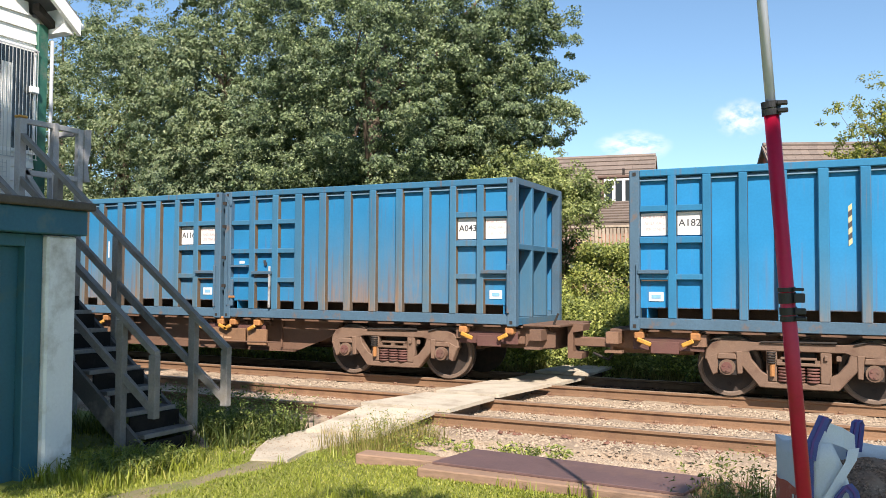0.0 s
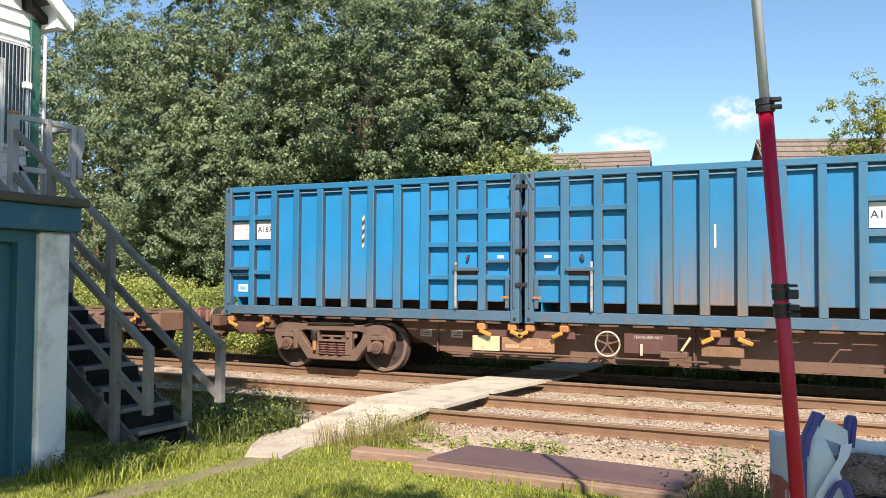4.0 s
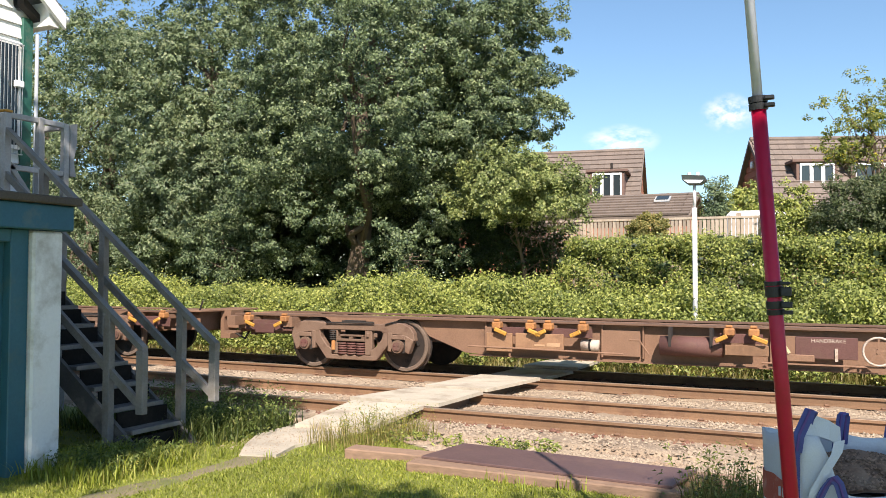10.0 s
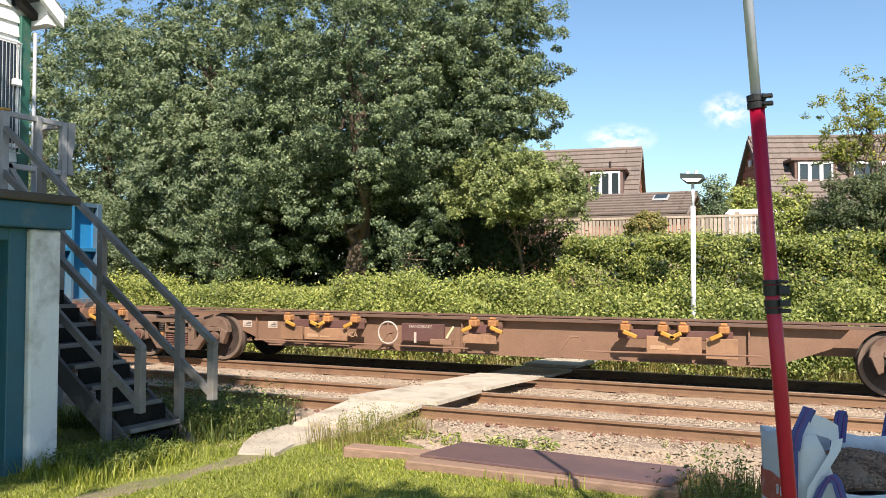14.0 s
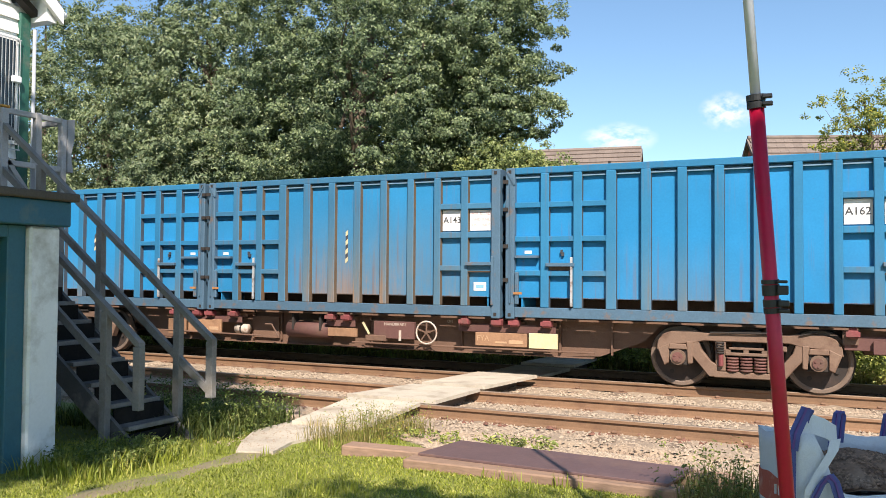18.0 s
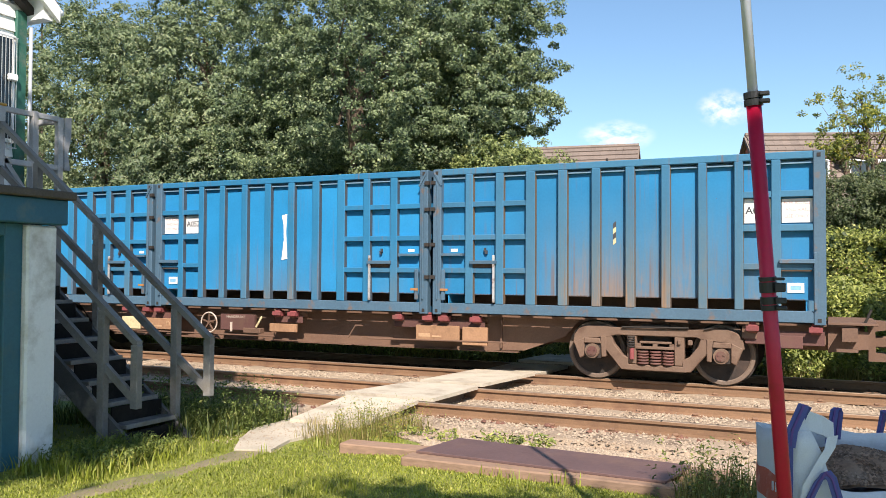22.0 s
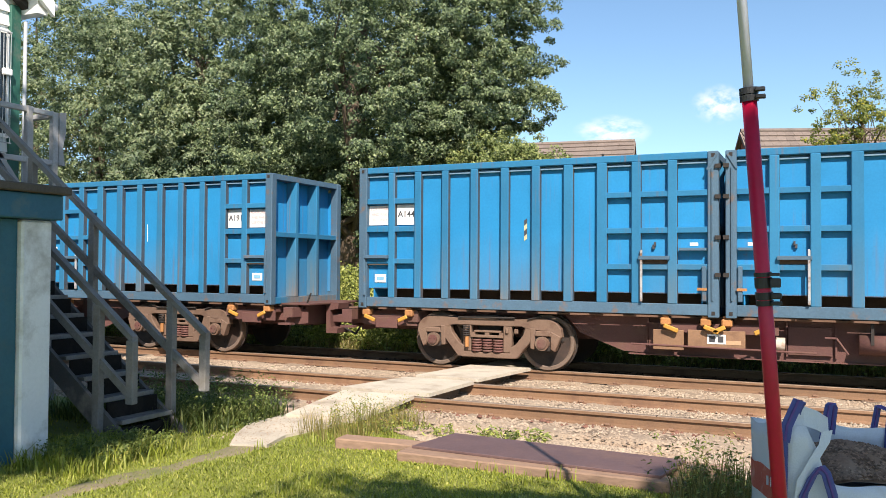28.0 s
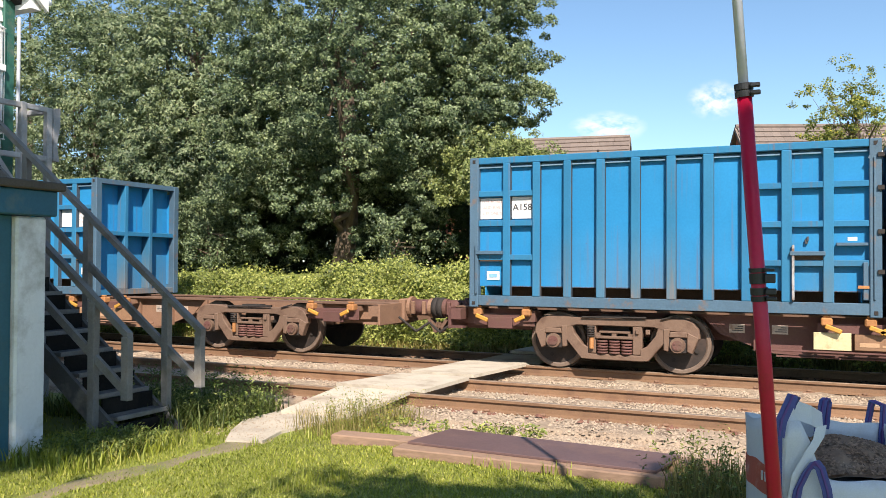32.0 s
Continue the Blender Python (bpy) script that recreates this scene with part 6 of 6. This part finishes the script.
def dormer(parent, x0, x1, yf, yb, z0, z1):
    d = part("dormer", box(B(), x0, x1, yf, yb, z0, z1), HANG, parent, "flat-roofed dormer")
    part("dormer_roof", box(B(), x0 - 0.15, x1 + 0.15, yf - 0.08, yb, z1, z1 + 0.09, 0.01), HANG, d)
    n = 3
    w = (x1 - x0 - 0.2) / n
    for i in range(n):
        a = x0 + 0.1 + i * w
        part("window_pane", box(B(), a + 0.06, a + w - 0.06, yf - 0.03, yf - 0.005, z0 + 0.25, z1 - 0.12), GLASS, d)
        for q in (a, a + w - 0.06):
            part("window_frame", box(B(), q, q + 0.06, yf - 0.05, yf - 0.003, z0 + 0.18, z1 - 0.05), UPVC, d)
    for q in (z0 + 0.18, z1 - 0.12):
        part("window_frame", box(B(), x0 + 0.1, x1 - 0.1, yf - 0.055, yf - 0.003, q, q + 0.07), UPVC, d)
    return d


def house(label, at, length, depth, ze, zr, dorms, tiles=None):
    """A chalet house with its ridge along its own x; z from the garden level."""
    h = thing("house", label, "house", "houses behind the railway", at=at)
    part("wall", prism(B(), [(0, -0.3), (depth, -0.3), (depth, ze - 0.1), (depth / 2, zr - 0.2), (0, ze - 0.1)], 0.1, length - 0.1, "x"), BRICK, h)
    nb = 12
    for xg in (0.085, length - 0.085):
        for i in range(nb):
            z = ze - 0.4 + i * (zr - ze) / nb
            k = max(0.0, (zr - 0.25 - z) / (zr - ze))
            hw = min(depth / 2, depth / 2 * k)
            if hw > 0.1:
                part("brick_band", box(B(), xg - 0.02, xg + 0.02, depth / 2 - hw + 0.02, depth / 2 + hw - 0.02, z, z + (zr - ze) / nb - 0.03), BRICK, h)
    course_roof(h, -0.05, length + 0.05, -0.35, ze - 0.25, depth / 2, zr, 14, tiles=tiles)
    course_roof(h, -0.05, length + 0.05, depth + 0.35, ze - 0.25, depth / 2, zr, 4)
    part("ridge", rod(B(), (-0.05, depth / 2, zr + 0.02), (length + 0.05, depth / 2, zr + 0.02), 0.09, 8), TILE, h)
    for x in (-0.07, length + 0.07):
        for s in (1, -1):
            y0 = -0.37 if s > 0 else depth + 0.37
            part("verge", prism(B(), [(y0, ze - 0.27), (depth / 2, zr), (depth / 2, zr - 0.16), (y0, ze - 0.43)], x - 0.02, x + 0.02, "x"), TILE, h)
    for d in dorms:
        dormer(h, *d)
    return h


h1 = house("brick chalet house with brown tiled roof and dormer", pose(-14.44, 31.18, 1.35, 0, 0, 8), 7.6, 7.0, 2.9, 5.75, [(5.75, 7.1, 0.5, 2.6, 3.3, 4.5)], (3.4, 7.6))
part("gable_window", box(B(), 7.52, 7.56, 2.9, 3.3, 3.5, 3.9), UPVC, h1)
part("flue", rod(B(), (6.5, 1.6, 3.8), (6.5, 1.6, 5.0), 0.05, 8), DARK, h1)
h2 = house("red brick chalet house with dormer and tiled roof", pose(-1.67, 29.49, 1.35, 0, 0, 20), 9.5, 6.4, 2.5, 5.4, [(0.95, 2.3, 1.2, 2.9, 3.0, 4.3), (2.75, 5.9, 1.2, 2.9, 3.0, 4.3)], (-0.05, 5.0))
w = part("gable_window", box(B(), 0.03, 0.07, 3.0, 4.1, 2.6, 3.6), UPVC, h2)
part("window_pane", box(B(), 0.015, 0.029, 3.1, 3.5, 2.7, 3.5), GLASS, w)
part("window_pane", box(B(), 0.015, 0.029, 3.6, 4.0, 2.7, 3.5), GLASS, w)
part("alarm_box", box(B(), -0.02, 0.06, 3.1, 3.35, 4.35, 4.6, 0.02), UPVC, h2)
gar = thing("garage", "low garage with a brown tiled roof and skylight", "garage", at=pose(-8.9, 26.6, 1.35))
part("wall", box(B(), 0.1, 4.7, 0.2, 3.6, -0.3, 2.35), BRICK, gar)
course_roof(gar, 0, 4.85, 0.0, 2.3, 1.9, 3.15, 8, tiles=(0.0, 4.85))
course_roof(gar, 0, 4.85, 3.8, 2.3, 1.9, 3.15, 4)
part("skylight", prism(B(), [(0.95, 2.80), (1.35, 2.97), (1.35, 3.02), (0.95, 2.85)], 3.55, 4.05, "x"), STEEL, gar)
part("skylight_glass", prism(B(), [(0.99, 2.865), (1.31, 3.005), (1.31, 3.025), (0.99, 2.885)], 3.6, 4.0, "x"), GLASS, gar)
van = thing("parked_caravan", "white caravan roof showing over the garden fence", "caravan", at=pose(-2.75, 24.3, 1.52))
part("body", box(B(), 0, 1.6, 0, 1.9, 0.3, 2.02, 0.12), UPVC, van)
part("trim_strip", box(B(), 0.1, 1.5, -0.012, 0.02, 1.62, 1.70), STEEL, van)
for x in (0.4, 1.2):
    part("wheel", rod(B(), (x, 0.0, 0.28), (x, 0.2, 0.28), 0.28, 14), BLACK, van)

tree("clipped round bush with bronze tips", (-4.38, 21.9), [((-4.38, 21.9, 2.9), (0.52, 0.45, 0.45), 1.0)], 0.05, LEAF_BRONZE, 0.05, 51, "bush", "bush", n=150, per=110, clump=0.13, limbs=4, amp=0.08)
tree("dense dark evergreen shrub behind the hedge", (0.6, 22.0), [((0.55, 22.0, 3.15), (1.15, 0.9, 1.05), 1.0), ((1.6, 22.4, 3.4), (1.2, 0.9, 1.15), 0.7)], 0.06, LEAF_EVERGREEN, 0.06, 52, "bush", "bush", n=240, per=90, clump=0.22, limbs=6, amp=0.12)
tree("pale green garden shrub with white flowers", (-2.2, 26.0), [((-2.3, 26.0, 3.75), (0.75, 0.6, 0.6), 1.0), ((-3.2, 26.2, 3.4), (0.5, 0.4, 0.4), 0.4)], 0.05, LEAF_BRAMBLE, 0.075, 53, "bush", "bush", n=110, per=50, clump=0.2, limbs=6)
tree("light green shrub beside the dark evergreen", (-0.95, 22.3), [((-0.95, 22.3, 3.15), (0.5, 0.5, 0.8), 1.0)], 0.05, LEAF_BRAMBLE, 0.07, 57, "bush", "bush", n=90, per=60, clump=0.2, limbs=5)
tree("slim blue-green conifer in a garden", (-3.3, 25.0), [((-3.1, 25.0, 3.4), (0.42, 0.4, 1.3), 1.0)], 0.06, LEAF_MAIN, 0.07, 54, n=120, per=50, clump=0.24, limbs=5)
tree("sparse yellowing garden tree with bare twigs", (1.25, 24.2), [((0.75, 24.0, 5.75), (1.25, 1.0, 1.15), 1.0), ((0.2, 23.8, 4.9), (0.75, 0.6, 0.35), 0.35)], 0.085, LEAF_YELLOW, 0.066, 55, n=130, per=40, clump=0.17, limbs=34, shell=0.8)
tree("spindly sapling with thin upright twigs", (-6.9, 21.6), [((-6.85, 21.6, 4.3), (0.4, 0.3, 0.9), 1.0)], 0.04, LEAF_WILLOW, 0.045, 56, n=30, per=8, clump=0.07, limbs=22, shell=0.9)

# thin clouds low in the sky
CLOUD = bpy.data.materials.new("cloud")
CLOUD.use_nodes = True
nt = CLOUD.node_tree
for nd in [n for n in nt.nodes if n.type != "OUTPUT_MATERIAL"]:
    nt.nodes.remove(nd)
em, tp, ms = nt.nodes.new("ShaderNodeEmission"), nt.nodes.new("ShaderNodeBsdfTransparent"), nt.nodes.new("ShaderNodeMixShader")
em.inputs[0].default_value, em.inputs[1].default_value = (0.9, 0.93, 0.98, 1), 0.8
tc = nt.nodes.new("ShaderNodeTexCoord")
gr = nt.nodes.new("ShaderNodeTexGradient")
gr.gradient_type = "SPHERICAL"
nt.links.new(tc.outputs["Object"], gr.inputs[0])
cl_n = noise_tex(nt, 1.7, 6, 0.6)
f_ = maths(nt, "MULTIPLY", ramp(nt, gr.outputs[1], [(0.0, (0, 0, 0)), (0.7, (0.8, 0.8, 0.8))]), ramp(nt, cl_n, [(0.40, (0, 0, 0)), (0.62, (1, 1, 1))]))
nt.links.new(f_, ms.inputs[0]), nt.links.new(tp.outputs[0], ms.inputs[1]), nt.links.new(em.outputs[0], ms.inputs[2])
nt.links.new(ms.outputs[0], nt.nodes["Material Output"].inputs[0])
for x, y, z, w_, h_, rz in ((-210, 900, 150, 44, 20, 10), (-98, 900, 172, 30, 22, 5)):
    bm = B()
    bmesh.ops.create_grid(bm, x_segments=1, y_segments=1, size=1)
    c_ = new("backdrop_cloud", mesh_of("backdrop_cloud", bm, CLOUD))
    c_.matrix_basis = pose(x, y, z, 90, 0, rz) @ Matrix.Diagonal((w_, h_, 1, 1))
    c_.visible_shadow = False
    tagged(c_, "small soft white cloud in a blue sky", "cloud", kind="structure")


# ---------- grass and weeds ----------
def blades(name, label, n, xr, yr, h0, h1, mat, seed, keep=None, width=0.006, lean=0.35, tuft=1, tr=0.05):
    """Grass: bent three-point blades."""
    g = np.random.default_rng(seed)
    k = n // tuft
    c = np.stack([g.uniform(*xr, k), g.uniform(*yr, k)], -1)
    if keep is not None:
        c = c[keep(c[:, 0], c[:, 1], g)]
    c = np.repeat(c, tuft, 0) + g.normal(size=(len(c) * tuft, 2)) * tr * (tuft > 1)
    m = len(c)
    h = g.uniform(h0, h1, m)
    a = g.uniform(0, 6.28, m)
    d = np.stack([np.cos(a), np.sin(a), np.zeros(m)], -1)
    s = np.stack([-np.sin(a), np.cos(a), np.zeros(m)], -1) * (width * g.uniform(0.7, 1.4, m))[:, None]
    b = np.stack([c[:, 0], c[:, 1], ground_z(c[:, 0], c[:, 1]) - 0.01], -1)
    ln = (g.uniform(0.1, 1.0, m) * lean * h)[:, None]
    up = np.array([0, 0, 1.0])
    mid = b + up * (h * 0.6)[:, None] + d * ln * 0.35
    tip = b + up * h[:, None] + d * ln
    v = np.stack([b - s, b + s, mid + s * 0.8, mid - s * 0.8, tip], 1).reshape(-1, 3)
    i0 = 5 * np.arange(m)[:, None]
    tri = np.concatenate([i0 + np.array([[0, 1, 2]]), i0 + np.array([[0, 2, 3]]), i0 + np.array([[3, 2, 4]])])
    return tagged(new(name, raw_mesh(name, v, tri, mat)), label, "grass", kind="stuff")


def off_things(x, y, g):
    """Keeps grass off the slab, the sheet, the timbers and the wall."""
    t = (7.1 - y) / 2.5
    pathx = -5.25 - 0.25 * t * 2.5 / 2.9
    worn = (np.abs(x - pathx) < 0.17 + 0.06 * np.sin(y * 7)) & (y < 7.3) & (g.random(len(x)) < 0.55)
    slab_ = (x > -5.60 - 0.35 * (y - 7)) & (x < -5.16 + 0.1 * (y - 7)) & (y > 6.85) & (y < 9)
    plate_ = (x > -3.6) & (x < -0.9) & (y > 6.95) & (y < 7.85)
    wall_ = (x < -6.7) & (y < 5.75)
    step_ = (x < -6.3) & (x > -9.6) & (y > 6.4) & (y < 7.1) & (g.random(len(x)) < 0.9)
    return ~(worn | slab_ | plate_ | wall_ | step_)


def lawn_keep(x, y, g):
    edge = 8.25 + 0.25 * np.sin(x * 2.1) + 0.15 * np.sin(x * 5.3) - 0.75 * np.clip((x + 4.4) / 1.6, 0, 1)
    return off_things(x, y, g) & (y < edge + g.normal(size=len(x)) * 0.12)


blades("lawn_grass", "short sunlit lawn grass", 215000, (-8.5, 1.2), (4.2, 8.9), 0.014, 0.042, GRASS, 61, lawn_keep, 0.0042, 1.3)
blades("tall_grass", "tufts of longer seeding grass", 6000, (-8.6, 0.6), (5.4, 8.8), 0.05, 0.15, GRASS, 62, lambda x, y, g: lawn_keep(x, y, g) & (np.sin(x * 2.3 + 1) * np.sin(y * 2.9) > 0.25), 0.005, 0.5, 12, 0.05)
blades("tall_grass", "rank grass and weeds beside the stair", 4500, (-8.4, -6.0), (7.0, 8.6), 0.08, 0.34, GRASS_DARK, 63, lambda x, y, g: ~((x > -6.3) & (y < 7.1)), 0.006, 1.2, 9, 0.06)
blades("tall_grass", "dry seeding weeds beside the boards", 1300, (-5.2, -3.9), (7.5, 9.0), 0.06, 0.34, DRY, 64, lambda x, y, g: (np.abs(x + 4.75 - 0.12 * (y - 8)) < 0.42) & (y < 9.1), 0.0035, 0.7, 6, 0.07)
blades("tall_grass", "tall dark weeds by the bulk bag", 700, (-1.0, -0.4), (6.0, 7.2), 0.12, 0.4, DRY, 65, None, 0.006, 0.45, 8, 0.06)
blades("tall_grass", "dry grass along the far edge of the ballast", 9000, (-20, 4), (16.15, 16.7), 0.06, 0.26, DRY, 67, None, 0.007, 0.9, 8, 0.06)
blades("tall_grass", "long grass in front of the lean-to", 1500, (-6.7, -5.7), (5.2, 6.5), 0.05, 0.2, GRASS, 66, None, 0.006, 1.0, 8, 0.05)


def weeds(label, n, xr, yr, h, seed, mat, size=0.03, dense=26):
    """Leafy weed stems: a patch of stalks with small leaves."""
    g = np.random.default_rng(seed)
    x, y = g.uniform(*xr, n), g.uniform(*yr, n)
    hh = g.uniform(0.5, 1.0, n) * h
    t = g.random((n, dense))
    le = g.normal(size=(n, 2)) * 0.12
    p = np.stack([x[:, None] + le[:, :1] * t * hh[:, None] * 2 + g.normal(size=(n, dense)) * 0.025, y[:, None] + le[:, 1:] * t * hh[:, None] * 2 + g.normal(size=(n, dense)) * 0.025,
                  ground_z(x, y)[:, None] + t * hh[:, None]], -1).reshape(-1, 3)
    nr = g.normal(size=p.shape) * 0.6 + np.array([0, -0.2, 0.8])
    return tagged(new("weed_patch", leaves("weed_patch", p, nr, g.uniform(0.6, 1.4, len(p)) * size, mat, 0.4)), label, "weeds", kind="stuff")


weeds("leafy weeds growing beside the stair foot", 230, (-7.4, -5.85), (7.25, 8.4), 0.62, 71, LEAF_WEED, 0.036)
weeds("low weeds in shade against the lean-to", 260, (-6.6, -5.8), (5.5, 6.5), 0.2, 72, LEAF_WEED, 0.036, 18)
weeds("dry seeding weeds between path and ballast", 120, (-5.1, -4.2), (7.7, 8.9), 0.42, 73, LEAF_YELLOW, 0.022)
weeds("dark leafy weeds beside the bulk bag", 60, (-1.1, -0.4), (6.0, 7.3), 0.6, 74, LEAF_HEDGE, 0.035)
weeds("small weeds creeping over the ballast edge", 60, (-4.6, -2.6), (8.0, 8.5), 0.14, 75, LEAF_BRAMBLE, 0.05, 14)

motions()
